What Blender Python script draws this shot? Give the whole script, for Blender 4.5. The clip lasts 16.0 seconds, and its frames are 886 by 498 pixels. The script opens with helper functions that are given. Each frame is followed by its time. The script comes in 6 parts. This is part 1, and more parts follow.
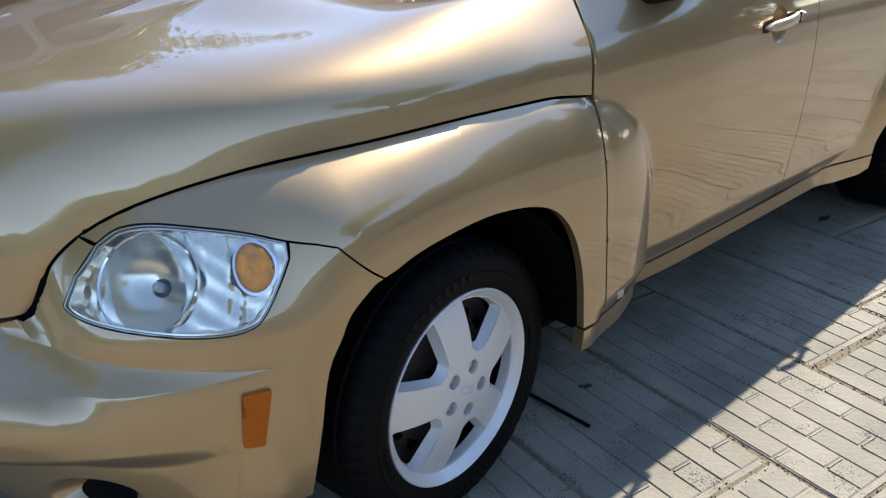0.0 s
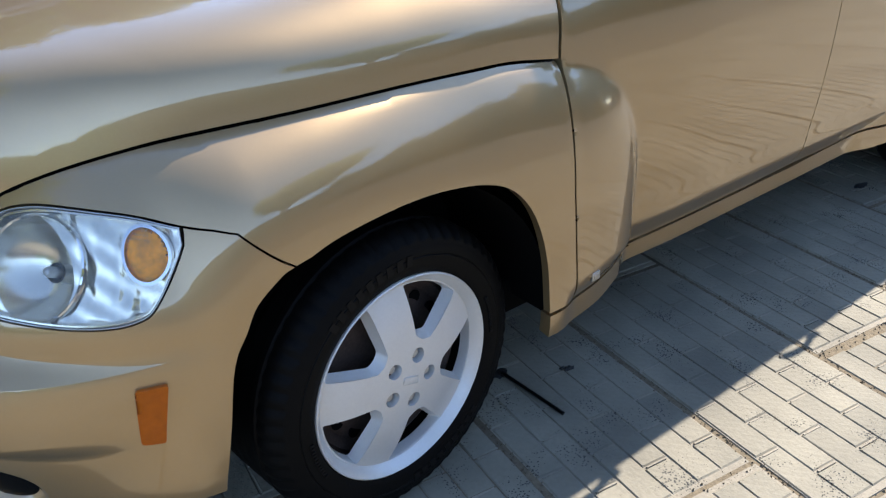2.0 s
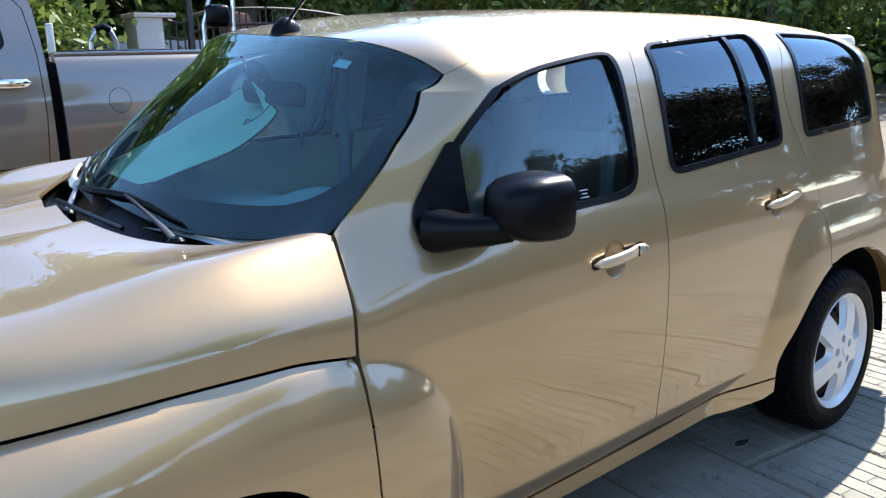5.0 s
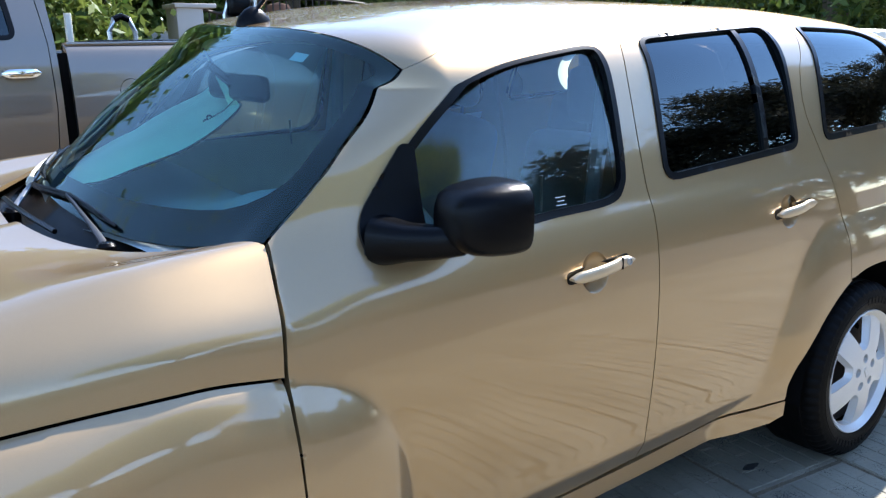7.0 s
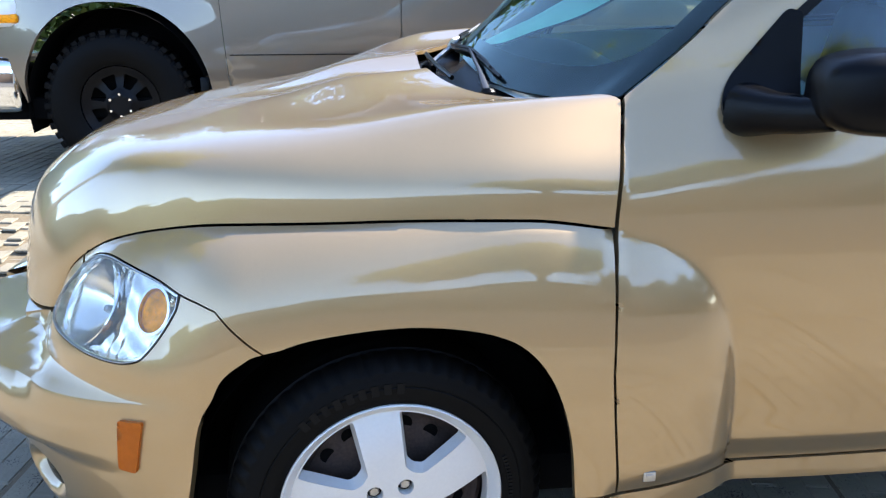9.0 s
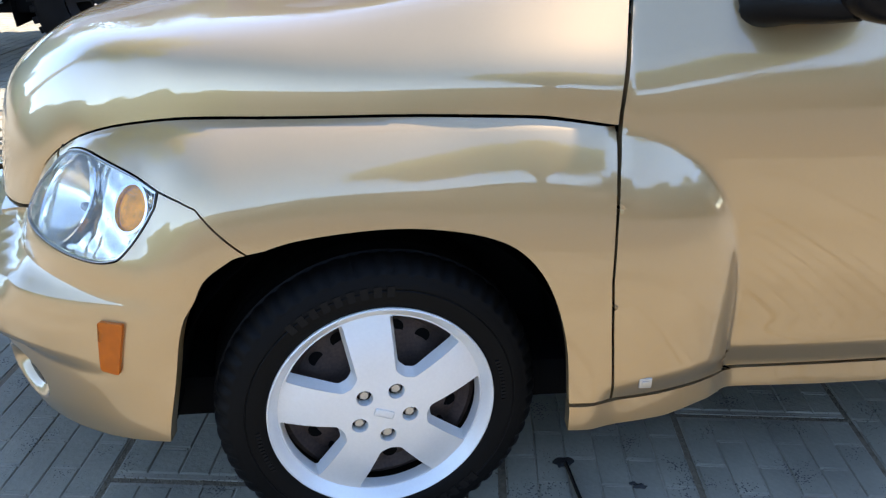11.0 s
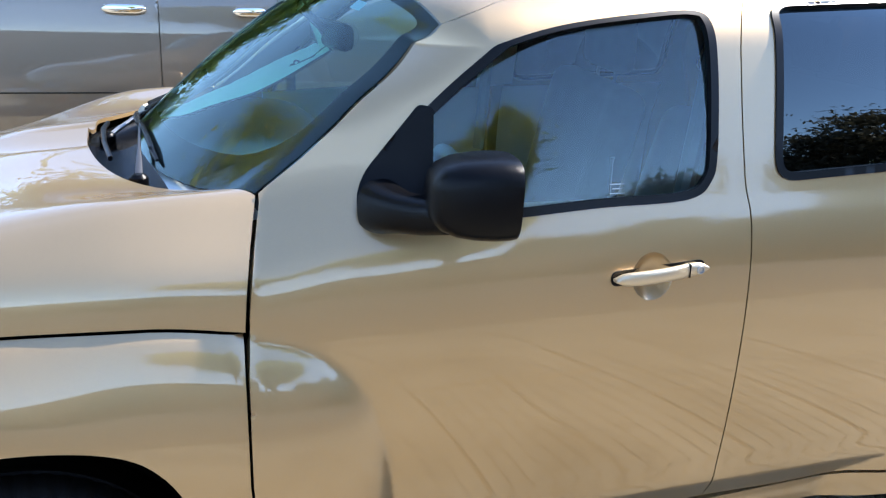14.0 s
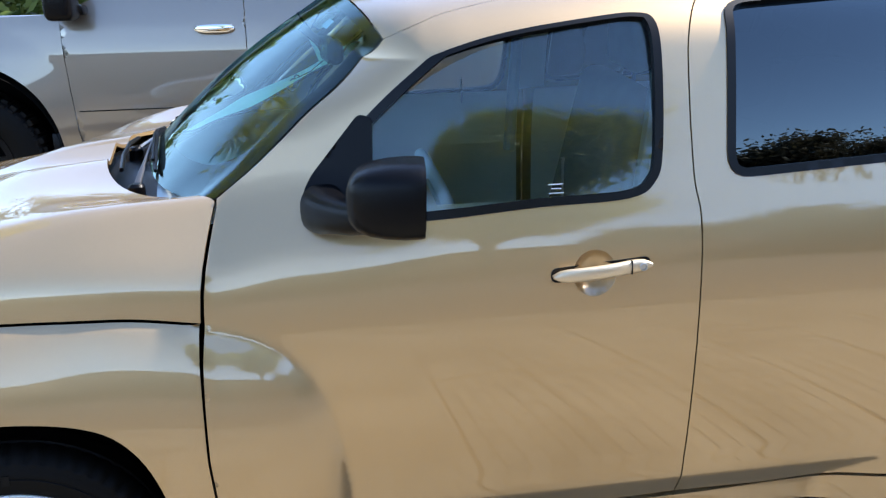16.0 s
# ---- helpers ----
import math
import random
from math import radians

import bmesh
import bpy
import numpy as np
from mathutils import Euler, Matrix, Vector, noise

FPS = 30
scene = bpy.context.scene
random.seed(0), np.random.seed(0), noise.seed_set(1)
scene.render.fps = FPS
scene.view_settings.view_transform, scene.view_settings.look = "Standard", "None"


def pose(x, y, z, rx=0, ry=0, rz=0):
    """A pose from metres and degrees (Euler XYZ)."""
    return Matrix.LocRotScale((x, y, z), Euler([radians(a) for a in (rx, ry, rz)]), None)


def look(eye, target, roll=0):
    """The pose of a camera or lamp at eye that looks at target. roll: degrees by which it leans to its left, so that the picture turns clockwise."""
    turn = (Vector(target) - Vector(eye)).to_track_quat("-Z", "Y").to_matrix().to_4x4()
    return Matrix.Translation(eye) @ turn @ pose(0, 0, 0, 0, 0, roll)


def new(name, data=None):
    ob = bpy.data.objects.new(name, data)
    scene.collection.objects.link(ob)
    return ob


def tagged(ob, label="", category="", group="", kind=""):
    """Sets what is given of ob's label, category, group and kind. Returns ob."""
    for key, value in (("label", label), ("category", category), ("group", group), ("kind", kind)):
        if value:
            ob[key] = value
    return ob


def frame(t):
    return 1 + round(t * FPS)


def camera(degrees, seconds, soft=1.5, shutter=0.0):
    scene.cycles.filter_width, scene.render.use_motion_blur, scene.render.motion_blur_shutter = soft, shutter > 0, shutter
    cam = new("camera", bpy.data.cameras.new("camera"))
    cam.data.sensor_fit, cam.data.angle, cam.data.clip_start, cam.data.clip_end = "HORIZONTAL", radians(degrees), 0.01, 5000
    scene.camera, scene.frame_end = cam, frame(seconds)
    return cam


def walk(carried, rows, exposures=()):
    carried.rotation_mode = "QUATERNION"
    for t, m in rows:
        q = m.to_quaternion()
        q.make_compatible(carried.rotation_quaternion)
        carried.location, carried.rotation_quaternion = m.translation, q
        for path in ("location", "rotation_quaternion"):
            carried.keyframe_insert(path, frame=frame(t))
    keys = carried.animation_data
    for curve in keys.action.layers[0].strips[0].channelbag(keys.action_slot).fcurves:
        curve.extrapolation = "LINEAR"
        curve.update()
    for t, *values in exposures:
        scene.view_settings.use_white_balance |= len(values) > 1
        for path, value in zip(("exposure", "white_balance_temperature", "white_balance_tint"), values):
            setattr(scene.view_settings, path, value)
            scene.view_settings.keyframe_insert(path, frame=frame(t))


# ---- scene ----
cam = camera(56.4, 16.0, 1.25)
PATH = [
    (0, (-1.035, -1.89, 1.331), (0.2, -0.556, 0.497), -0.8),
    (0.5, (-1.003, -1.913, 1.306), (0.165, -0.532, 0.452), -2.4),
    (1, (-0.936, -1.9, 1.288), (0.218, -0.578, 0.329), -2.2),
    (1.5, (-0.844, -1.889, 1.287), (0.293, -0.552, 0.328), -1.6),
    (2, (-0.752, -1.925, 1.33), (0.328, -0.537, 0.378), -1.8),
    (2.5, (-0.629, -2.015, 1.368), (0.361, -0.51, 0.499), -2.6),
    (3, (-0.549, -2.067, 1.402), (0.504, -0.515, 0.706), -1.7),
    (3.5, (-0.518, -2.086, 1.424), (0.671, -0.593, 0.826), -1.2),
    (4, (-0.504, -2.09, 1.46), (0.706, -0.575, 0.974), -1.3),
    (4.5, (-0.489, -2.103, 1.453), (0.787, -0.629, 1.006), -1.8),
    (7, (-0.203, -2.11, 1.451), (0.982, -0.566, 0.989), -1.4),
    (7.5, (-0.11, -2.198, 1.43), (0.748, -0.457, 0.952), 1.1),
    (8, (-0.05, -2.253, 1.42), (0.417, -0.394, 0.848), 0.1),
    (8.5, (-0.029, -2.276, 1.378), (0.227, -0.387, 0.773), -0.9),
    (9, (-0.067, -2.247, 1.304), (0.157, -0.352, 0.705), 0.1),
    (9.5, (-0.092, -2.179, 1.255), (0.106, -0.341, 0.494), 0.9),
    (12, (0.008, -2.192, 1.303), (0.281, -0.385, 0.489), 0.1),
    (12.5, (0.051, -2.204, 1.363), (0.476, -0.392, 0.63), 1.5),
    (13, (0.153, -2.212, 1.368), (0.778, -0.443, 0.674), 2.5),
    (13.5, (0.247, -2.196, 1.413), (0.912, -0.412, 0.802), 3.1),
    (14, (0.327, -2.221, 1.446), (0.932, -0.398, 0.889), 1.8),
    (14.5, (0.438, -2.289, 1.449), (0.98, -0.451, 0.878), 1.4),
    (15, (0.559, -2.351, 1.466), (0.98, -0.484, 0.884), 0.5),
    (15.5, (0.64, -2.4, 1.47), (0.965, -0.516, 0.884), -0.5),
    (16, (0.693, -2.42, 1.476), (0.97, -0.519, 0.918), -1.4),
]
walk(cam, [(t, look(eye, target, roll)) for t, eye, target, roll in PATH], [(0.0, 1.65, 6750, 13), (1.5, 1.86, 6720, 13), (2.5, 1.87, 6650, 13), (3.5, 2.08, 6400, 12), (4.5, 2.14, 6300, 12), (7.5, 2.17, 6250, 12), (8.0, 2.40, 6350, 12), (9.0, 2.52, 6560, 13), (12.0, 2.64, 6620, 13), (13.5, 2.64, 6620, 13), (14.5, 2.38, 6640, 13), (16.0, 2.46, 6680, 13)])

# ---- light ----
world = bpy.data.worlds.new("sky")
scene.world = world
world.use_nodes = True
wn = world.node_tree
sky = wn.nodes.new("ShaderNodeTexSky")
sky.sky_type, sky.sun_disc = "NISHITA", False
SUN_ELEVATION, SUN_HEADING = radians(43.3), radians(13.6)
sky.sun_elevation, sky.sun_rotation = SUN_ELEVATION, radians(90) - SUN_HEADING
sky.dust_density, sky.air_density, sky.ozone_density, sky.altitude = 0.0, 1.0, 2.2, 2000
wn.links.new(sky.outputs[0], wn.nodes["Background"].inputs[0])
wn.nodes["Background"].inputs[1].default_value = 0.15
sun = new("sun", bpy.data.lights.new("sun", "SUN"))
sun.data.energy, sun.data.angle, sun.data.color = 3.5, radians(0.53), (1, 0.97, 0.91)
toward = Vector((math.cos(SUN_ELEVATION) * math.cos(SUN_HEADING), math.cos(SUN_ELEVATION) * math.sin(SUN_HEADING), math.sin(SUN_ELEVATION)))
sun.matrix_world = look((0, 0, 30), Vector((0, 0, 30)) - toward)
tagged(sun, kind="structure")

# ---- materials ----
def material(name, colour=(0.5, 0.5, 0.5), rough=0.5, metal=0.0, coat=0.0, scale=0.0, vary=0.0, bump=0.0, fine=0.0, spec=0.5, emit=None, object_random=0.0):
    m = bpy.data.materials.new(name)
    m.use_nodes = True
    n, l = m.node_tree.nodes, m.node_tree.links
    p = n["Principled BSDF"]
    p.inputs["Base Color"].default_value = (*colour, 1)
    p.inputs["Roughness"].default_value, p.inputs["Metallic"].default_value = rough, metal
    p.inputs["Coat Weight"].default_value, p.inputs["Coat Roughness"].default_value = coat, 0.02
    p.inputs["Specular IOR Level"].default_value = spec
    if scale:
        co = n.new("ShaderNodeTexCoord")
        big, small = n.new("ShaderNodeTexNoise"), n.new("ShaderNodeTexNoise")
        for t, s in ((big, scale), (small, fine or scale * 12)):
            t.inputs["Scale"].default_value, t.inputs["Detail"].default_value = s, 5
            l.new(co.outputs["Object"], t.inputs["Vector"])
        both = n.new("ShaderNodeMath")
        both.operation = "ADD"
        l.new(big.outputs[0], both.inputs[0]), l.new(small.outputs[0], both.inputs[1])
        last = both
        if object_random:
            info, mul, add = n.new("ShaderNodeObjectInfo"), n.new("ShaderNodeMath"), n.new("ShaderNodeMath")
            mul.operation, add.operation = "MULTIPLY", "ADD"
            mul.inputs[1].default_value = object_random
            l.new(info.outputs["Random"], mul.inputs[0]), l.new(mul.outputs[0], add.inputs[1]), l.new(both.outputs[0], add.inputs[0])
            last = add
        ramp = n.new("ShaderNodeMapRange")
        ramp.inputs["From Min"].default_value, ramp.inputs["From Max"].default_value = 0.6, 1.4 + object_random
        ramp.inputs["To Min"].default_value, ramp.inputs["To Max"].default_value = 1 - vary, 1 + vary
        l.new(last.outputs[0], ramp.inputs["Value"])
        mix = n.new("ShaderNodeVectorMath")
        mix.operation = "SCALE"
        mix.inputs[0].default_value = colour
        l.new(ramp.outputs[0], mix.inputs["Scale"]), l.new(mix.outputs[0], p.inputs["Base Color"])
        if bump:
            b = n.new("ShaderNodeBump")
            b.inputs["Strength"].default_value, b.inputs["Distance"].default_value = 1.0, bump
            l.new(small.outputs[0], b.inputs["Height"]), l.new(b.outputs[0], p.inputs["Normal"])
    if emit:
        p.inputs["Emission Color"].default_value, p.inputs["Emission Strength"].default_value = (*emit[:3], 1), emit[3]
    return m


def car_paint(name, colour, metal, rough):
    """Metallic paint: fine flakes under a clear coat, with thin road dust in large soft patches."""
    m = material(name, colour, rough, metal, 1.0)
    n, l = m.node_tree.nodes, m.node_tree.links
    p = n["Principled BSDF"]
    p.inputs["Coat IOR"].default_value = 1.68
    co, cell, dust = n.new("ShaderNodeTexCoord"), n.new("ShaderNodeTexVoronoi"), n.new("ShaderNodeTexNoise")
    cell.inputs["Scale"].default_value, dust.inputs["Scale"].default_value, dust.inputs["Detail"].default_value = 2600, 2.3, 6
    l.new(co.outputs["Object"], cell.inputs["Vector"]), l.new(co.outputs["Object"], dust.inputs["Vector"])
    flake = n.new("ShaderNodeMapRange")
    flake.inputs["To Min"].default_value, flake.inputs["To Max"].default_value = 0.86, 1.14
    l.new(cell.outputs["Color"], flake.inputs["Value"])
    mix = n.new("ShaderNodeVectorMath")
    mix.operation = "SCALE"
    mix.inputs[0].default_value = colour
    l.new(flake.outputs[0], mix.inputs["Scale"]), l.new(mix.outputs[0], p.inputs["Base Color"])
    r = n.new("ShaderNodeMapRange")
    r.inputs["From Min"].default_value, r.inputs["From Max"].default_value = 0.35, 0.75
    r.inputs["To Min"].default_value, r.inputs["To Max"].default_value = 0.015, 0.06
    l.new(dust.outputs[0], r.inputs["Value"]), l.new(r.outputs[0], p.inputs["Coat Roughness"])
    return m


def pane_glass(name, tint, ior=1.5, sheen=(1, 1, 1)):
    """A thin pane: tinted see-through with a mirror-smooth face."""
    m = bpy.data.materials.new(name)
    m.use_nodes = True
    n, l = m.node_tree.nodes, m.node_tree.links
    n.remove(n["Principled BSDF"])
    clear, gloss, mix, fres = n.new("ShaderNodeBsdfTransparent"), n.new("ShaderNodeBsdfGlossy"), n.new("ShaderNodeMixShader"), n.new("ShaderNodeFresnel")
    clear.inputs[0].default_value, gloss.inputs["Roughness"].default_value, fres.inputs[0].default_value = (*tint, 1), 0.0, ior
    gloss.inputs[0].default_value = (*sheen, 1)
    l.new(fres.outputs[0], mix.inputs[0]), l.new(clear.outputs[0], mix.inputs[1]), l.new(gloss.outputs[0], mix.inputs[2])
    l.new(mix.outputs[0], n["Material Output"].inputs[0])
    return m


GOLD = car_paint("gold_metallic_paint", (0.382, 0.257, 0.122), 0.75, 0.39)
GREY = car_paint("grey_metallic_paint", (0.175, 0.146, 0.115), 0.75, 0.36)
SCREEN_GLASS = pane_glass("windscreen_glass", (0.66, 0.96, 0.95), 1.6, (0.80, 1.0, 0.94))
DOOR_GLASS = pane_glass("door_glass", (0.62, 0.72, 0.72), 1.72, (0.82, 0.98, 1.0))
DARK_GLASS = pane_glass("privacy_glass", (0.02, 0.022, 0.024), 1.72, (0.8, 0.95, 1.0))
LENS = pane_glass("lamp_lens", (0.97, 0.98, 0.98), 1.18)
_n, _l = LENS.node_tree.nodes, LENS.node_tree.links   # sun-hazed plastic
_haze, _mix, _noise = _n.new("ShaderNodeBsdfDiffuse"), _n.new("ShaderNodeMixShader"), _n.new("ShaderNodeTexNoise")
_haze.inputs[0].default_value, _noise.inputs["Scale"].default_value = (0.80, 0.80, 0.74, 1), 14
_map = _n.new("ShaderNodeMapRange")
_map.inputs["To Min"].default_value, _map.inputs["To Max"].default_value = 0.04, 0.13
_l.new(_noise.outputs[0], _map.inputs[0]), _l.new(_map.outputs[0], _mix.inputs[0])
_l.new(_n["Mix Shader"].outputs[0], _mix.inputs[1]), _l.new(_haze.outputs[0], _mix.inputs[2])
_l.new(_mix.outputs[0], _n["Material Output"].inputs[0])
BLACK = material("black_textured_plastic", (0.002, 0.002, 0.0025), 0.27, spec=0.11, scale=30, vary=0.2, fine=900, bump=0.0003)
SEAL = material("black_rubber_seal", (0.002, 0.002, 0.0022), 0.28, spec=0.18, scale=20, vary=0.2)
# near-black colour carries the shade of closed-in spaces
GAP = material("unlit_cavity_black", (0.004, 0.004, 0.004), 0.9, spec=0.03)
TYRE = material("tyre_rubber", (0.003, 0.0028, 0.0026), 0.55, spec=0.08, scale=9, vary=0.25, fine=300, bump=0.0006)
LETTER = material("worn_raised_rubber", (0.006, 0.0052, 0.0045), 0.6, spec=0.1, scale=30, vary=0.3)
CAP = material("silver_painted_wheel_cover", (0.62, 0.60, 0.56), 0.45, 0.4, 0.1, scale=14, vary=0.04)
RUST = material("rusty_brake_steel", (0.05, 0.032, 0.025), 0.65, 0.3, scale=18, vary=0.5, fine=160, bump=0.0006)
REFLECTOR = material("lamp_reflector", (0.74, 0.68, 0.56), 0.2, 1.0)
CHROME = material("chrome", (0.82, 0.82, 0.82), 0.06, 1.0, scale=12, vary=0.04)
MARKER = material("orange_reflector_plastic", (0.42, 0.088, 0.003), 0.3, 0.0, 0.0, spec=0.25, scale=60, vary=0.2, fine=700, bump=0.0006)
ARM = material("dark_wiper_metal", (0.03, 0.03, 0.032), 0.45, 0.2, scale=30, vary=0.2)
STEEL = material("dull_steel", (0.42, 0.41, 0.39), 0.4, 0.9, scale=40, vary=0.2)
AMBER = material("amber_plastic", (0.95, 0.33, 0.004), 0.3, 0.0, 0.0, spec=0.25, scale=75, vary=0.55, fine=700, bump=0.0008)
TAN = material("tan_trim_plastic", (0.76, 0.70, 0.55), 0.6, scale=12, vary=0.08, fine=500, bump=0.0003)
SLATE = material("slate_dash_plastic", (0.36, 0.41, 0.41), 0.6, scale=10, vary=0.1, fine=500, bump=0.0003)
CLOTH = material("grey_seat_cloth", (0.20, 0.195, 0.18), 0.9, scale=15, vary=0.12, fine=420, bump=0.0008)
CONCRETE = material("grey_concrete", (0.20, 0.185, 0.16), 0.85, scale=1.7, vary=0.22, fine=55, bump=0.0012)

# ---- shape of the wagon's body: half-width h and height z, left side at y = -h ----
def pl(x, pts):
    """Smooth curve through a few control points (monotone cubic)."""
    x = np.asarray(x, float)
    px, py = np.array([p[0] for p in pts], float), np.array([p[1] for p in pts], float)
    d = np.diff(py) / np.diff(px)
    m = np.zeros(len(px))
    m[0], m[-1] = d[0], d[-1]
    for i in range(1, len(px) - 1):
        m[i] = 0 if d[i - 1] * d[i] <= 0 else 2 * d[i - 1] * d[i] / (d[i - 1] + d[i])
    i = np.clip(np.searchsorted(px, x) - 1, 0, len(px) - 2)
    w = px[i + 1] - px[i]
    t = np.clip((x - px[i]) / w, 0, 1)
    return ((2 * t**3 - 3 * t**2 + 1) * py[i] + (t**3 - 2 * t**2 + t) * w * m[i] + (3 * t**2 - 2 * t**3) * py[i + 1] + (t**3 - t**2) * w * m[i + 1])


def ease(a, b, x):
    t = np.clip((np.asarray(x, float) - a) / (b - a), 0, 1)
    return t * t * (3 - 2 * t)


def smax(a, b, k):
    return 0.5 * (a + b + np.sqrt((a - b) ** 2 + k * k))


PROFILE = [(0.10, 0.66), (0.18, 0.735), (0.27, 0.757), (0.34, 0.764), (0.37, 0.777), (0.402, 0.7915), (0.5, 0.802), (0.7, 0.817), (0.84, 0.819), (0.94, 0.812), (1.02, 0.797), (1.08, 0.778), (1.2, 0.748), (1.4, 0.69), (1.5, 0.64)]
ROOF = [(0.6, 1.50), (0.8, 1.53), (1.2, 1.583), (1.7, 1.605), (2.4, 1.598), (2.9, 1.565), (3.2, 1.52), (3.45, 1.44)]
SEAM_Z = [(-0.75, 0.62), (-0.71, 0.64), (-0.66, 0.735), (-0.61, 0.782), (-0.54, 0.824), (-0.44, 0.857), (-0.32, 0.879), (-0.12, 0.891), (0.07, 0.897), (0.26, 0.894), (0.43, 0.873)]
SEAM_H = [(-0.75, 0.45), (-0.71, 0.47), (-0.66, 0.505), (-0.61, 0.535), (-0.54, 0.585), (-0.44, 0.645), (-0.32, 0.70), (-0.12, 0.757), (0.07, 0.785), (0.26, 0.797), (0.43, 0.797)]


DRAW_IN = [(0.3, 0.018), (0.80, 0.0185), (0.875, 0.0195), (0.92, 0.0205), (0.96, 0.0245), (0.98, 0.030), (1.0, 0.039), (1.02, 0.0495), (1.04, 0.0595), (1.06, 0.070), (1.08, 0.081), (1.10, 0.0905), (1.13, 0.098), (1.2, 0.10), (1.6, 0.10)]   # how far the cowl end of the door is drawn in


def flank(x, z):
    """Doors, quarter and pillars without the wings."""
    z = np.asarray(z, float)
    q = z - 0.8
    even = 0.819 - np.where(q < 0, 0.189 * q**2, 0.33 * q**2 + 0.7 * q**3)   # the doors' plain barrel curve
    k = ease(0.41, 0.47, z) * (1 - ease(1.03, 1.10, z))
    h = pl(z, PROFILE) * (1 - k) + even * k
    h = h - ease(1.0, 0.42, x) * pl(np.clip(z - 0.03 * ease(0.45, 0.64, x), 0.3, 1.6), DRAW_IN)
    tail = np.clip((np.asarray(x, float) - 2.5) / 0.98, 0, 1)
    return h * (1 - tail**4.5) ** 0.45


def pillar_roll(x, z):
    """How far the windscreen pillar rolls inward towards the glass."""
    z = np.clip(z, 1.1, 1.5)
    lead = pl(z, [(1.1, 0.46), (1.16, 0.542), (1.211, 0.601), (1.272, 0.669), (1.334, 0.749), (1.38, 0.803), (1.5, 0.93)])
    depth = pl(z, [(1.1, 0.0), (1.21, 0.0), (1.272, 0.017), (1.334, 0.05), (1.38, 0.068), (1.5, 0.08)])
    return depth * np.clip(1 - (np.asarray(x, float) - lead) / 0.115, 0, 1.3) ** 2


def wing_front(x, z):
    """Front wing: a pontoon that runs out on the door."""
    a = np.clip((z - 0.48) / 0.395, 0, None)
    b = np.clip((np.asarray(x, float) - 0.12) / 0.595, 0, None)
    g = ease(0.325, 0.40, z)   # its foot runs out softly into the sill
    d = a**2.6 + b ** (2.6 + 2.4 * g)
    low = 1 - 0.25 * np.clip((0.36 - z) / 0.16, 0, 1) ** 2
    return np.where(d < 1, 0.772 + (0.096 * low) * np.clip(1 - d, 0, 1) ** (0.9 - 0.35 * g), 0.772 - 0.4 * (d - 1))


def wing_rear(x, z):
    x = np.asarray(x, float)
    a = np.clip((z - 0.45) / 0.50, 0, None)
    b = np.clip((2.63 - x) / pl(z, [(0.25, 0.76), (0.34, 0.755), (0.40, 0.70), (0.46, 0.61), (0.55, 0.56), (0.685, 0.54), (0.85, 0.54)]), 0, None)
    c = np.clip((x - 2.75) / 0.70, 0, None)
    g = ease(0.36, 0.58, z)
    d = a**2.4 + b ** (1.5 + 3.5 * g) + c**3
    low = 1 - 0.25 * np.clip((0.36 - z) / 0.16, 0, 1) ** 2
    return np.where(d < 1, 0.772 + (0.103 * low) * np.clip(1 - d, 0, 1) ** (1.25 - 0.65 * g), 0.772 - 0.4 * (d - 1))


NOSE = -0.20


TIP = -0.415   # where the bumper's shelf runs out


def shelf_low(u):
    """Height of the shelf's lip."""
    return pl(u, [(-1.35, 0.562), (-1.0, 0.562), (-0.80, 0.564), (-0.6, 0.567), (TIP, 0.575), (-0.3, 0.575)])


def shelf_top(u):
    return pl(u, [(-1.35, 0.612), (-1.0, 0.613), (-0.80, 0.608), (-0.6, 0.594), (TIP, 0.576), (-0.3, 0.576)])


def reach_of(u, z, ramp=False):
    """How far the front stands ahead of NOSE: the bumper juts out with a shelf above it, which dies away round the corner."""
    plain = pl(z, [(0.15, 0.60), (0.22, 0.64), (0.34, 0.685), (0.40, 0.688), (0.44, 0.684), (0.56, 0.668), (0.60, 0.634), (0.66, 0.625), (0.70, 0.60), (0.90, 0.50)])
    lo, hi = shelf_low(u), shelf_top(u)
    if ramp:
        jut = np.clip((hi - z) / (hi - lo + 1e-5), -0.1, 1.1)
        jut = 0.9 * jut + 0.1 * jut * jut
    else:
        jut = np.where(np.asarray(z) > 0.5 * (lo + hi), 0.0, ease(0.425, 0.452, z) * (0.84 + 0.16 * np.clip((z - 0.45) / 0.11, 0, 1)))
    return plain + 0.14 * jut * np.clip((TIP - u) / 0.55, 0, 1) ** 1.15


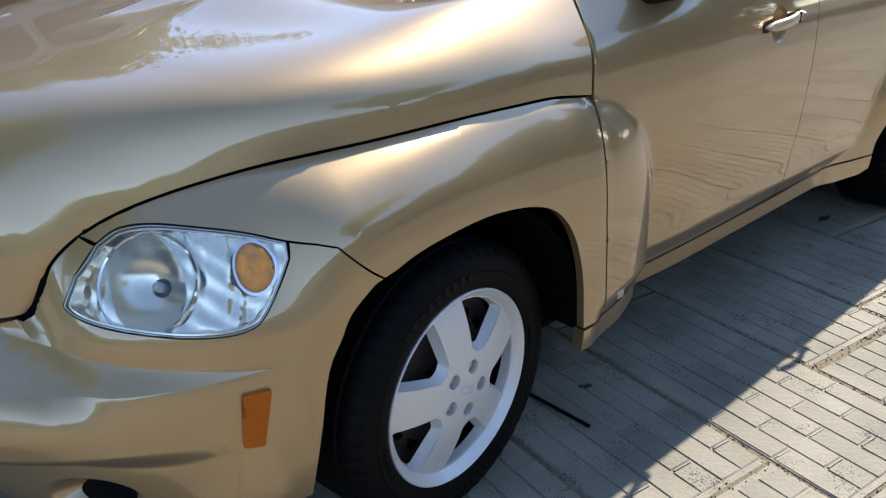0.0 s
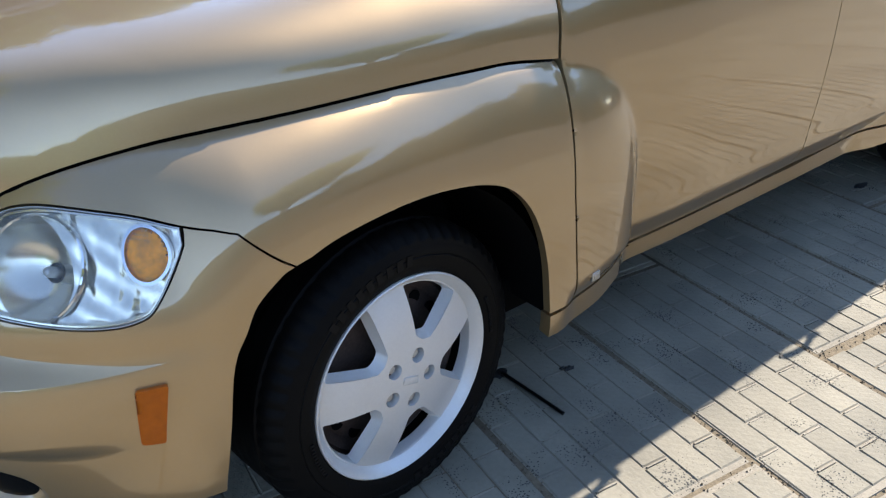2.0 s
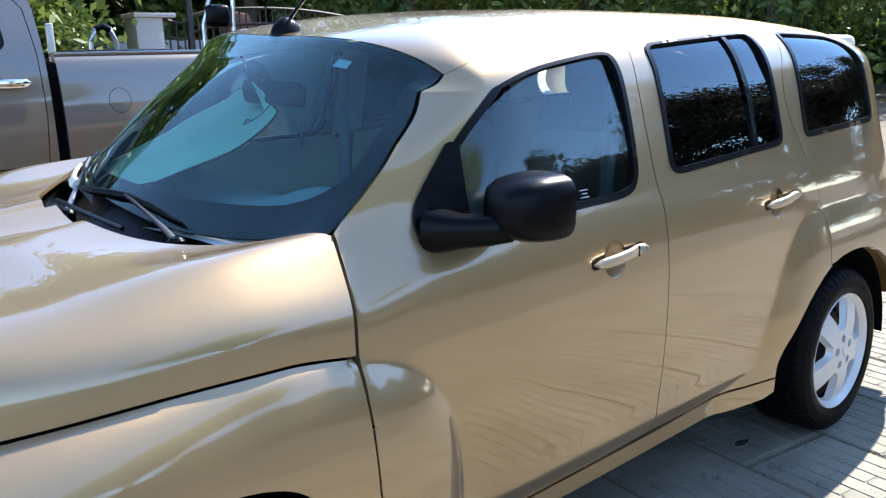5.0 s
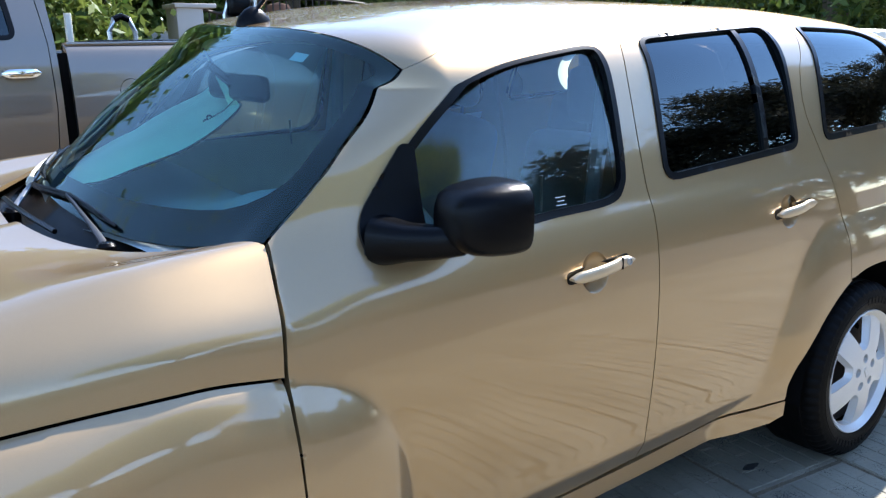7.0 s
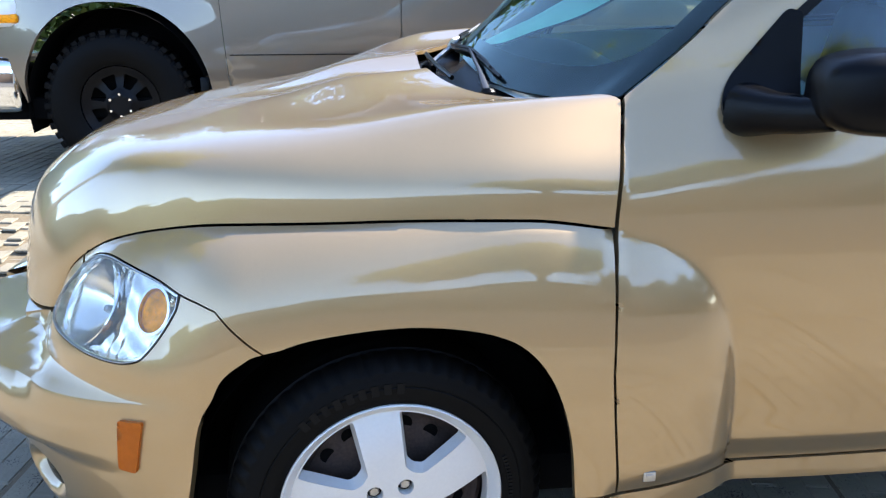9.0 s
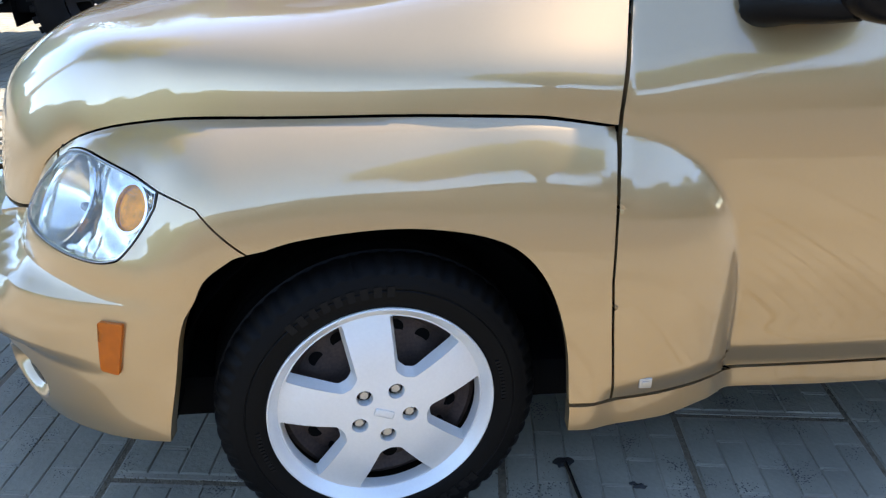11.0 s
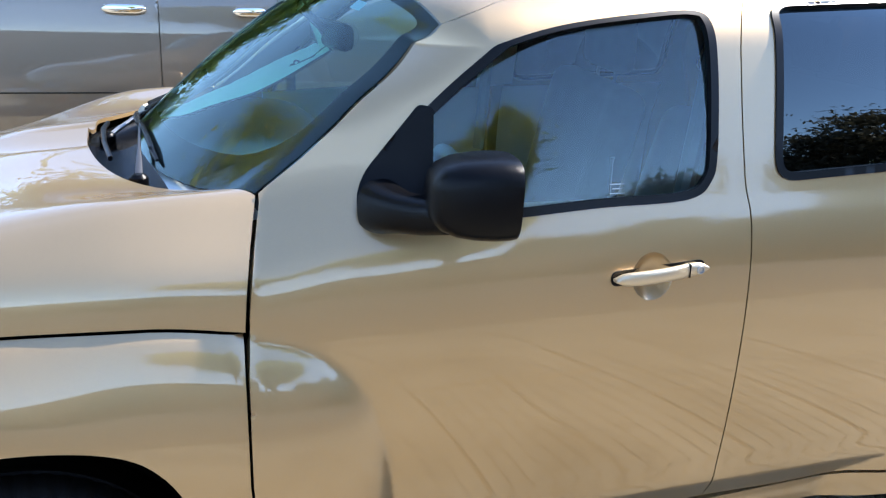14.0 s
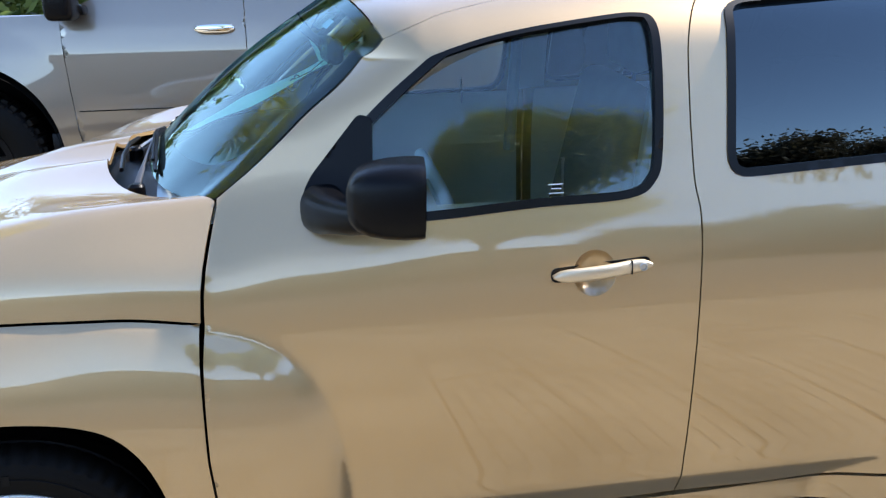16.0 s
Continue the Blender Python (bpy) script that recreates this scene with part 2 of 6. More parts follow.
def side(u, z, ramp=False):
    """Left flank at (u, z); ahead of NOSE it wraps round the corner to the middle of the front."""
    u, z = np.broadcast_arrays(np.asarray(u, float), np.asarray(z, float))
    base = flank(u, z)
    wf, wr = wing_front(u, z), wing_rear(u, z)
    h = np.where(u > 0.43, smax(smax(base, wf, 0.006), wr, 0.006), smax(wf, 0.70, 0.004))
    # fall of the wing's top towards the bonnet seam
    zs, hs = pl(np.clip(u, -0.75, 0.43), SEAM_Z), pl(np.clip(u, -0.75, 0.43), SEAM_H)
    a = np.clip((z - 0.48) / (zs - 0.0012 - 0.48), 0, 1)
    fuller = 2.6 + 3.2 * ease(0.22, -0.15, u) * (1 - ease(-0.26, -0.42, u))
    front = hs + (0.868 - hs) * np.clip(1 - a**fuller, 0, 1) ** 0.7 - 0.03 * np.clip((0.34 - z) / 0.14, 0, 1) ** 2
    k = ease(0.40, 0.46, u)
    h = front * (1 - k) + h * k
    # wrap
    reach = reach_of(u, z, ramp)
    t = np.clip((NOSE - u) / 1.15, 0, 1) * math.pi / 2
    n = 2 / (2.7 - 0.25 * (1 - ease(0.57, 0.66, z)))   # the bumper's corner is rounder than the lamp's
    wrapped = u < NOSE
    fx = NOSE - reach * np.sin(t) ** n
    fh = np.cos(t) ** n
    x = np.where(wrapped, fx, u)
    hw = 0.868 - 0.03 * np.clip((0.34 - z) / 0.14, 0, 1) ** 2
    # on the wrapped part the wing's top follows x, not u
    zs2, hs2 = pl(np.clip(fx, -0.75, 0.43), SEAM_Z), pl(np.clip(fx, -0.75, 0.43), SEAM_H)
    a2 = np.clip((z - 0.48) / (zs2 - 0.0012 - 0.48), 0, 1)
    full = hw * fh
    fuller = 2.6 + 3.2 * (1 - ease(-0.26, -0.42, fx))
    fr2 = full - np.maximum(full - hs2, 0) * (1 - np.clip(1 - a2**fuller, 0, 1) ** 0.7)
    h = np.where(wrapped, fr2, h)
    return x, h, z + 0 * u


def upper(x, s, roll=1.0):
    """The same flank carried on over the roof: s is the height up to 1.38, then runs to 2.2 at the roof's middle."""
    x, s = np.broadcast_arrays(np.asarray(x, float), np.asarray(s, float))
    z0 = 1.38
    zz = np.minimum(s, z0)
    _, h, z = side(x, zz)
    h = h - roll * pillar_roll(x, zz)
    h0 = flank(x, z0) - roll * pillar_roll(x, z0)
    slope = (flank(x, z0) - flank(x, z0 - 0.02)) / 0.02
    zr = pl(x, ROOF)
    t = np.clip((s - z0) / 0.82, 0, 1)
    l1 = 0.75 * (zr - z0)
    p1h, p1z = h0 + slope * l1, z0 + l1
    p2h, p2z = h0 * 0.62, zr + 0 * h0
    bh = (1 - t) ** 3 * h0 + 3 * (1 - t) ** 2 * t * p1h + 3 * (1 - t) * t * t * p2h
    bz = (1 - t) ** 3 * z0 + 3 * (1 - t) ** 2 * t * p1z + 3 * (1 - t) * t * t * p2z + t**3 * zr
    over = s > z0
    return x, np.where(over, bh, h), np.where(over, bz, z)


# bonnet: seam side S(t), middle C(t); t = 0 at the scuttle, 1 at the nose
B_SX = [(0, 0.425), (0.2, 0.22), (0.4, -0.03), (0.6, -0.29), (0.72, -0.44), (0.82, -0.555), (0.9, -0.63), (1, -0.715)]
B_CX = [(0, 0.12), (0.2, -0.06), (0.4, -0.26), (0.6, -0.49), (0.72, -0.655), (0.82, -0.78), (0.9, -0.86), (1, -0.905)]
B_CZ = [(0, 1.132), (0.2, 1.113), (0.4, 1.057), (0.6, 1.014), (0.72, 0.979), (0.82, 0.911), (0.9, 0.825), (1, 0.61)]


REAR_EDGE = [(0, 1.130), (0.15, 1.114), (0.3, 1.093), (0.42, 1.084), (0.52, 1.083), (0.60, 1.090), (0.65, 1.101), (0.674, 1.100), (0.6975, 1.08), (0.7145, 1.06), (0.731, 1.04), (0.7465, 1.02), (0.7615, 1.0), (0.7745, 0.98), (0.7837, 0.96), (0.7895, 0.94), (0.7933, 0.92), (0.7952, 0.90), (0.797, 0.875)]


def scuttle(h):
    """x of the bonnet's rear edge at half-width h."""
    h = np.asarray(h, float)
    return np.where(h > 0.674, 0.433 + 0.036 * (np.clip(pl(h, REAR_EDGE) - 0.873, 0, 1) / 0.227) ** 1.6, 0.470 - 0.34 * (1 - np.clip(h / 0.674, 0, 1) ** 2.4))




def bezier(ctrl, v):
    """Point of a Bezier curve; the control points may be arrays."""
    n = len(ctrl) - 1
    return [sum(math.comb(n, k) * (1 - v) ** (n - k) * v**k * c[j] for k, c in enumerate(ctrl)) for j in range(len(ctrl[0]))]


COWL = [(0.797, 0.875), (0.7937, 0.9086), (0.8087, 0.8299), (0.7309, 1.1483), (0.9135, 0.9245), (0.6889, 0.9089), (0.4409, 1.3279), (0.6837, 1.3324), (0.9162, 0.945), (0.6282, 0.8822), (0.1382, 1.1374), (-0.0136, 1.2234), (0.1615, 1.1051), (0.2332, 1.0558), (0.0, 1.13)]   # section at the rear edge


def bonnet(t, v):
    """v = 0 at the seam, 1 at the middle: upright flanks, a tight shoulder and a crowned top."""
    t, v = np.broadcast_arrays(np.asarray(t, float), np.asarray(v, float))
    sx = pl(t, B_SX)
    sh, sz = pl(sx, SEAM_H) - 0.001, pl(sx, SEAM_Z) + 0.0010
    cx, cz = pl(t, B_CX), pl(t, B_CZ)
    k = ease(0.62, 0.98, t)
    nose = bezier([(sx, sh, sz), (sx + 0.03 * (1 - k) - 0.06 * k, sh - 0.042 + 0.02 * k, sz + (cz - sz) * (1.30 - 0.48 * k)), (cx + 0.02, sh * (0.68 - 0.12 * k), cz + 0.015 * (1 - k)), (cx, 0 * sh, cz)], v)
    up, dx = cz - sz, cx - sx
    sharp = ease(0.15, 0.75, t) * 1.15   # the shoulder tightens towards the nose
    body = bezier([(sx, sh, sz), (sx + 0.005, sh - 0.004, sz + (0.25 + 0.10 * sharp) * up), (sx + 0.01, sh - 0.008, sz + (0.55 + 0.25 * sharp) * up), (sx + 0.01 + 0.1 * dx, sh - 0.02, sz + (1.05 + 0.20 * sharp) * up), (sx + 0.5 * dx, 0.78 * sh, cz + 0.004), (sx + 0.85 * dx, 0.45 * sh, cz + 0.004), (cx, 0.2 * sh, cz), (cx, 0 * sh, cz)], v)
    q = ease(0.58, 0.95, t)
    x, h, z = (b * (1 - q) + n * q for b, n in zip(body, nose))
    near = 1 - ease(0, 0.60, t)
    rh, rz = bezier(COWL, v)
    sx0, cx0, sh0, sz0, cz0 = B_SX[0][1], B_CX[0][1], SEAM_H[-1][1] - 0.001, SEAM_Z[-1][1] + 0.001, B_CZ[0][1]
    d0, u0 = cx0 - sx0, cz0 - sz0
    x0, h0, z0 = bezier([(sx0, sh0, sz0), (sx0 + 0.005, sh0 - 0.004, sz0 + 0.25 * u0), (sx0 + 0.01, sh0 - 0.008, sz0 + 0.55 * u0), (sx0 + 0.01 + 0.1 * d0, sh0 - 0.02, sz0 + 1.05 * u0), (sx0 + 0.5 * d0, 0.78 * sh0, cz0 + 0.004), (sx0 + 0.85 * d0, 0.45 * sh0, cz0 + 0.004), (cx0, 0.2 * sh0, cz0), (cx0, 0.0, cz0)], v)
    return x + (scuttle(rh) - 0.003 - x0) * near, h + (rh - h0) * near, z + (rz - z0) * near


PILLAR = [(0.470, 1.106), (0.542, 1.160), (0.601, 1.211), (0.669, 1.272), (0.749, 1.334), (0.812, 1.405), (0.838, 1.475)]
_pv = np.concatenate([[0], np.cumsum([math.hypot(b[0] - a[0], b[1] - a[1]) for a, b in zip(PILLAR[:-1], PILLAR[1:])])])
_pv = _pv / _pv[-1]


def screen(u, v):
    """Windscreen: u = 0 at the left pillar, 1 at the middle, v = 0 at the scuttle, 1 at the roof."""
    u, v = np.broadcast_arrays(np.asarray(u, float), np.asarray(v, float))
    u, v = np.clip(u, 0, 1), np.clip(v, 0, 1)
    c = 1 - (1 - u) ** 2.4
    left = upper(pl(v, list(zip(_pv, [p[0] for p in PILLAR]))) - 0.004, pl(v, list(zip(_pv, [p[1] for p in PILLAR]))))
    low = (0.466 - 0.225 * c, 0.674 * (1 - u), pl(0.674 * (1 - u), REAR_EDGE) + 0.004)
    w = 1 - (1 - u) ** 1.6
    top = upper(0.834 - 0.085 * w, 1.475 + 0.725 * u)
    mb, mt = (0.241, 0.0, 1.134), [float(q) for q in upper(0.749, 2.2)]
    bow = 0.018 * np.sin(np.pi * v)
    mid = [mb[k] + (mt[k] - mb[k]) * v + (-bow, 0, bow)[k] for k in range(3)]
    c00, c01 = [float(q) for q in upper(PILLAR[0][0] - 0.004, PILLAR[0][1])], [float(q) for q in upper(PILLAR[-1][0] - 0.004, PILLAR[-1][1])]
    return tuple((1 - u) * left[k] + u * mid[k] + (1 - v) * low[k] + v * top[k] - ((1 - u) * (1 - v) * c00[k] + (1 - u) * v * c01[k] + u * (1 - v) * mb[k] + u * v * mt[k]) for k in range(3))


# ---- mesh tools ----
from mathutils.geometry import delaunay_2d_cdt


def link(name, mesh, mat, parent=None, label=""):
    ob = new(name, mesh)
    if mat is not None:
        mesh.materials.clear()
        mesh.materials.append(mat)
    if parent is not None:
        ob.parent = parent
    return tagged(ob, label) if label else ob


def part(name, bm, mat, parent, label="", smooth=True):
    me = bpy.data.meshes.new(name)
    bm.to_mesh(me)
    bm.free()
    if smooth:
        me.shade_smooth()
        me.set_sharp_from_angle(angle=radians(38))
    return link(name, me, mat, parent, label)


def thing(name, label, category, m=None, group="", kind=""):
    ob = new(name)
    ob.empty_display_size = 0.2
    if m is not None:
        ob.matrix_world = m
    return tagged(ob, label, category, group, kind)


def spline(pts, n=8):
    """Catmull-Rom through the points, n steps a span."""
    p = [np.array(q, float) for q in pts]
    p = [2 * p[0] - p[1], *p, 2 * p[-1] - p[-2]]
    out = []
    for i in range(1, len(p) - 2):
        for k in range(n):
            t = k / n
            out.append(0.5 * (2 * p[i] + (p[i + 1] - p[i - 1]) * t + (2 * p[i - 1] - 5 * p[i] + 4 * p[i + 1] - p[i + 2]) * t**2 + (3 * p[i] - p[i - 1] - 3 * p[i + 1] + p[i + 2]) * t**3))
    out.append(p[-2])
    return [tuple(q) for q in out]


def closed(pts, n=6):
    p = list(pts)
    full = spline([p[-2], p[-1], *p, p[0], p[1]], n)
    return full[2 * n:-(2 * n) + n - n][: n * len(p)]


def rounded(pts, r, n=5):
    """A polygon with its corners rounded."""
    out = []
    m = len(pts)
    for i in range(m):
        a, b, c = (np.array(pts[(i + k) % m], float) for k in (-1, 0, 1))
        ri = r[i] if isinstance(r, (list, tuple)) else r
        ra, rc = min(ri, np.linalg.norm(a - b) * 0.49), min(ri, np.linalg.norm(c - b) * 0.49)
        p, q = b + (a - b) / np.linalg.norm(a - b) * ra, b + (c - b) / np.linalg.norm(c - b) * rc
        out += [tuple((1 - t) ** 2 * p + 2 * t * (1 - t) * b + t * t * q) for t in (k / n for k in range(n + 1))]
    return out


def resample(pts, step):
    p = np.array(list(pts) + [pts[0]], float)
    out = []
    for a, b in zip(p[:-1], p[1:]):
        d = np.linalg.norm(b - a)
        if d < 1e-7:
            continue
        k = max(1, int(math.ceil(d / step)))
        out += [a + (b - a) * j / k for j in range(k)]
    return np.array(out)


def inside(q, poly):
    x, y = q[:, 0], q[:, 1]
    r = np.zeros(len(q), bool)
    a = poly[-1]
    for b in poly:
        if a[1] != b[1]:
            r ^= ((a[1] > y) != (b[1] > y)) & (x < (b[0] - a[0]) * (y - a[1]) / (b[1] - a[1]) + a[0])
        a = b
    return r


def inset(pts, d):
    """The closed outline moved inwards by d."""
    p = resample(pts, 0.012)
    area = 0.5 * np.sum(p[:, 0] * np.roll(p[:, 1], -1) - np.roll(p[:, 0], -1) * p[:, 1])
    t = np.roll(p, -1, 0) - np.roll(p, 1, 0)
    t /= np.linalg.norm(t, axis=1)[:, None] + 1e-9
    nrm = np.stack([-t[:, 1], t[:, 0]], 1) * (1 if area > 0 else -1)
    return [tuple(q) for q in p + nrm * d]


def off(fn, d):
    """The surface fn moved outwards by d."""
    def moved(u, v):
        e = 1e-4
        x, h, z = (np.asarray(c, float) for c in fn(u, v))
        a = [np.asarray(c) for c in fn(u + e, v)]
        b = [np.asarray(c) for c in fn(u, v + e)]
        du, dv = (a[0] - x, a[1] - h, a[2] - z), (b[0] - x, b[1] - h, b[2] - z)
        n = np.stack([du[1] * dv[2] - du[2] * dv[1], du[2] * dv[0] - du[0] * dv[2], du[0] * dv[1] - du[1] * dv[0]])
        n = n / (np.linalg.norm(n, axis=0) + 1e-12)
        s = np.sign(n[0] * (x - 1.2) * 0.2 + n[1] * h + n[2] * (z - 0.6))
        return x + n[0] * s * d, h + n[1] * s * d, z + n[2] * s * d
    return moved


def shell(fn, outline, holes=(), step=0.02, rim=0.012, sgn=-1, centre=(1.2, 0, 0.6), scale=(1, 1)):
    """A curved sheet over the outline in fn's plane, with its edges turned in by rim."""
    sc = np.array(scale, float)
    loops = [resample(np.array(o) * sc, step) for o in (outline, *holes)]
    lo, hi = loops[0].min(0), loops[0].max(0)
    gx, gy = np.arange(lo[0] + step * 0.5, hi[0], step), np.arange(lo[1] + step * 0.5, hi[1], step)
    g = np.array([(a + (0.5 * step if j % 2 else 0), b) for j, b in enumerate(gy) for a in gx]).reshape(-1, 2)
    ok = inside(g, loops[0])
    for o in loops[1:]:
        ok &= ~inside(g, o)
    g = g[ok]
    edge = np.concatenate(loops)
    keep = np.ones(len(g), bool)
    for k in range(0, len(g), 800):
        d = g[k:k + 800, None, :] - edge[None]
        keep[k:k + 800] = (d**2).sum(2).min(1) > (0.45 * step) ** 2
    g = g[keep]
    pts = np.concatenate([edge, g])
    edges, k = [], 0
    for o in loops:
        edges += [(k + i, k + (i + 1) % len(o)) for i in range(len(o))]
        k += len(o)
    vs, _, fs, origin, _, _ = delaunay_2d_cdt([Vector(p) for p in pts], edges, [], 0, 1e-6)
    uv = np.array([tuple(v) for v in vs])
    tri = np.array([tuple(f) for f in fs])
    mid = uv[tri].mean(1)
    ok = inside(mid, loops[0])
    for o in loops[1:]:
        ok &= ~inside(mid, o)
    tri = tri[ok]
    uv = uv / sc

    def place(q):
        x, h, z = fn(q[:, 0], q[:, 1])
        return np.stack([x, sgn * np.asarray(h), z], 1)

    e = 2e-4
    p = place(uv)
    n = np.cross(place(uv + (e, 0)) - place(uv - (e, 0)), place(uv + (0, e)) - place(uv - (0, e)))
    ln = np.linalg.norm(n, axis=1)
    n = np.where(ln[:, None] > 1e-14, n / (ln[:, None] + 1e-20), p - np.array(centre))
    n *= np.where((n * (p - np.array(centre))).sum(1) < 0, -1, 1)[:, None]
    n /= np.linalg.norm(n, axis=1)[:, None]
    a, b, c = p[tri[:, 0]], p[tri[:, 1]], p[tri[:, 2]]
    flip = (np.cross(b - a, c - a) * n[tri].mean(1)).sum(1) < 0
    tri[flip] = tri[flip][:, ::-1]
    faces, verts, norms = [tuple(int(i) for i in f) for f in tri], [tuple(q) for q in p], [tuple(q) for q in n]
    per_loop = [norms[k] for f in faces for k in f]
    if rim:
        used = set()
        for f in faces:
            used |= {(f[0], f[1]), (f[1], f[2]), (f[2], f[0])}
        inner = {}
        for (i, j) in [k for k in used if (k[1], k[0]) not in used]:
            for q in (i, j):
                if q not in inner:
                    inner[q] = len(verts)
                    verts.append(tuple(p[q] - n[q] * rim))
            faces.append((j, i, inner[i], inner[j]))
            w = np.cross(p[i] - p[j], -n[j])
            w = w / (np.linalg.norm(w) + 1e-12)
            per_loop += [tuple(w)] * 4
    me = bpy.data.meshes.new("shell")
    me.from_pydata(verts, [], faces)
    me.shade_smooth()
    me.normals_split_custom_set(per_loop)
    return me


def box(bm, lo, hi, bevel=0.0, m=None, segments=2):
    """A box from corner to corner, its edges rounded."""
    c, s = (Vector(lo) + Vector(hi)) / 2, Vector(hi) - Vector(lo)
    t = bmesh.new()
    bmesh.ops.create_cube(t, size=1, matrix=Matrix.Translation(c) @ Matrix.Diagonal((*s, 1)))
    if bevel:
        bmesh.ops.bevel(t, geom=t.edges[:], offset=bevel, segments=segments, profile=0.5, affect="EDGES")
    if m is not None:
        t.transform(m)
    me = bpy.data.meshes.new("t")
    t.to_mesh(me)
    t.free()
    bm.from_mesh(me)
    bpy.data.meshes.remove(me)
    return bm


def tube(bm, path, r, n=10, close=True):
    """A round bar along a path; r is one radius or one for each point."""
    path = [Vector(p) for p in path]
    rings, up = [], Vector((0.13, 0.21, 0.97))
    for i, p in enumerate(path):
        d = (path[min(i + 1, len(path) - 1)] - path[max(i - 1, 0)]).normalized()
        a = d.cross(up).normalized() if abs(d.dot(up)) < 0.98 else d.cross(Vector((1, 0, 0))).normalized()
        b = d.cross(a).normalized()
        ri = r[i] if isinstance(r, (list, tuple)) else r
        rings.append([bm.verts.new(p + ri * (math.cos(k * math.tau / n) * a + math.sin(k * math.tau / n) * b)) for k in range(n)])
    for u, v in zip(rings[:-1], rings[1:]):
        for k in range(n):
            bm.faces.new((u[k], u[(k + 1) % n], v[(k + 1) % n], v[k]))
    if close:
        bm.faces.new(rings[0][::-1]), bm.faces.new(rings[-1])
    return bm


def lathe(bm, prof, n=48, m=None, close=False):
    """A turned form about the y axis: prof holds (radius, y)."""
    rings = []
    for r, y in prof:
        rings.append([bm.verts.new((r * math.sin(k * math.tau / n), y, r * math.cos(k * math.tau / n))) for k in range(n)])
    for u, v in zip(rings[:-1], rings[1:]):
        for k in range(n):
            bm.faces.new((u[k], u[(k + 1) % n], v[(k + 1) % n], v[k]))
    if close:
        bm.faces.new(rings[-1])
    if m is not None:
        bm.transform(m)
    bmesh.ops.recalc_face_normals(bm, faces=bm.faces[:])
    return bm


# ---- ground ----
def rise(y):
    return 0.20 * ease(1.0, 2.4, y)


# ---- the wagon ----
car = thing("station_wagon", "gold metallic retro-styled station wagon parked on the drive", "car")
E_GAP = 0.0017   # half a shut line


def u_of(x, z):
    """u at which the wrapped front has this x."""
    reach = reach_of(-0.2, z)
    s = np.clip((NOSE - x) / reach, 0, 1) ** 1.35
    return float(x if x > NOSE else NOSE - np.arcsin(s) / (math.pi / 2) * 1.15)


ARCH_F = spline([(-0.369, 0.288), (-0.342, 0.403), (-0.3185, 0.54), (-0.280, 0.615), (-0.237, 0.66), (-0.211, 0.679), (-0.141, 0.701), (-0.024, 0.715), (0.075, 0.714), (0.184, 0.695), (0.256, 0.66), (0.31, 0.588), (0.346, 0.474), (0.36, 0.34)], 5)
LAMP_TOP = [(-0.355, 0.776), (-0.447, 0.796), (-0.575, 0.806), (-0.655, 0.797), (-0.710, 0.772)]
LAMP_LOW = [(-0.762, 0.725), (-0.775, 0.692), (-0.755, 0.670), (-0.635, 0.657), (-0.5, 0.647), (-0.438, 0.652), (-0.408, 0.668), (-0.375, 0.715), (-0.356, 0.75)]
WING_TOP = [(u_of(x, float(pl(x, SEAM_Z)) - 0.0005), float(pl(x, SEAM_Z)) - 0.0005) for x in np.linspace(-0.615, 0.428, 40)]
NOSE_EDGE = [(u_of(float(x), float(pl(x, SEAM_Z)) - 0.0005) + 0.0015, float(pl(x, SEAM_Z)) - 0.0005) for x in np.linspace(-0.625, -0.71, 16)]
LAMP_TOP = spline(LAMP_TOP, 5)
LAMP_LOW = spline(LAMP_LOW, 5)
A_PILLAR = spline(PILLAR, 5)
ROOF_LINE = spline([(0.838, 1.475), (0.91, 1.548), (1.0, 1.612), (1.285, 1.705), (1.605, 1.745)], 5)
B_SEAM = [(1.605, 1.745), (1.55, 1.63), (1.513, 1.537), (1.49, 1.42), (1.482, 1.28), (1.484, 1.12), (1.495, 1.03), (1.492, 0.86), (1.49, 0.65), (1.488, 0.45), (1.484, 0.345)]
F_WIN = spline([(0.646, 1.062), (0.660, 1.11), (0.693, 1.168), (0.797, 1.272), (0.878, 1.342), (0.985, 1.42), (1.105, 1.473), (1.297, 1.518), (1.38, 1.526), (1.418, 1.495), (1.424, 1.36), (1.415, 1.18), (1.396, 1.112), (1.334, 1.078), (1.141, 1.071), (0.953, 1.059), (0.72, 1.046), (0.662, 1.048)], 5)
R_WIN = rounded([(1.558, 1.106), (1.585, 1.565), (2.245, 1.652), (2.224, 1.138)], [0.06, 0.06, 0.07, 0.05])
Q_WIN = rounded([(2.375, 1.145), (2.435, 1.655), (2.85, 1.66), (3.0, 1.48), (2.97, 1.165)], [0.05, 0.05, 0.09, 0.14, 0.05])
R_ARCH = spline([(2.165, 0.345), (2.18, 0.43), (2.235, 0.545), (2.32, 0.63), (2.44, 0.695), (2.58, 0.72), (2.74, 0.712), (2.87, 0.665), (2.96, 0.58), (3.01, 0.46), (3.03, 0.33)], 5)
C_SEAM = spline([(2.464, 1.775), (2.36, 1.50), (2.289, 1.277), (2.372, 1.06), (2.44, 0.84), (2.432, 0.70)], 5)
DOOR_LOW = [(0.453, 0.333), (0.56, 0.329), (0.635, 0.330), (0.685, 0.333), (0.90, 0.336), (1.25, 0.338), (1.484, 0.345)]


CUP_F, CUP_R = (1.253, 0.928), (2.118, 0.960)


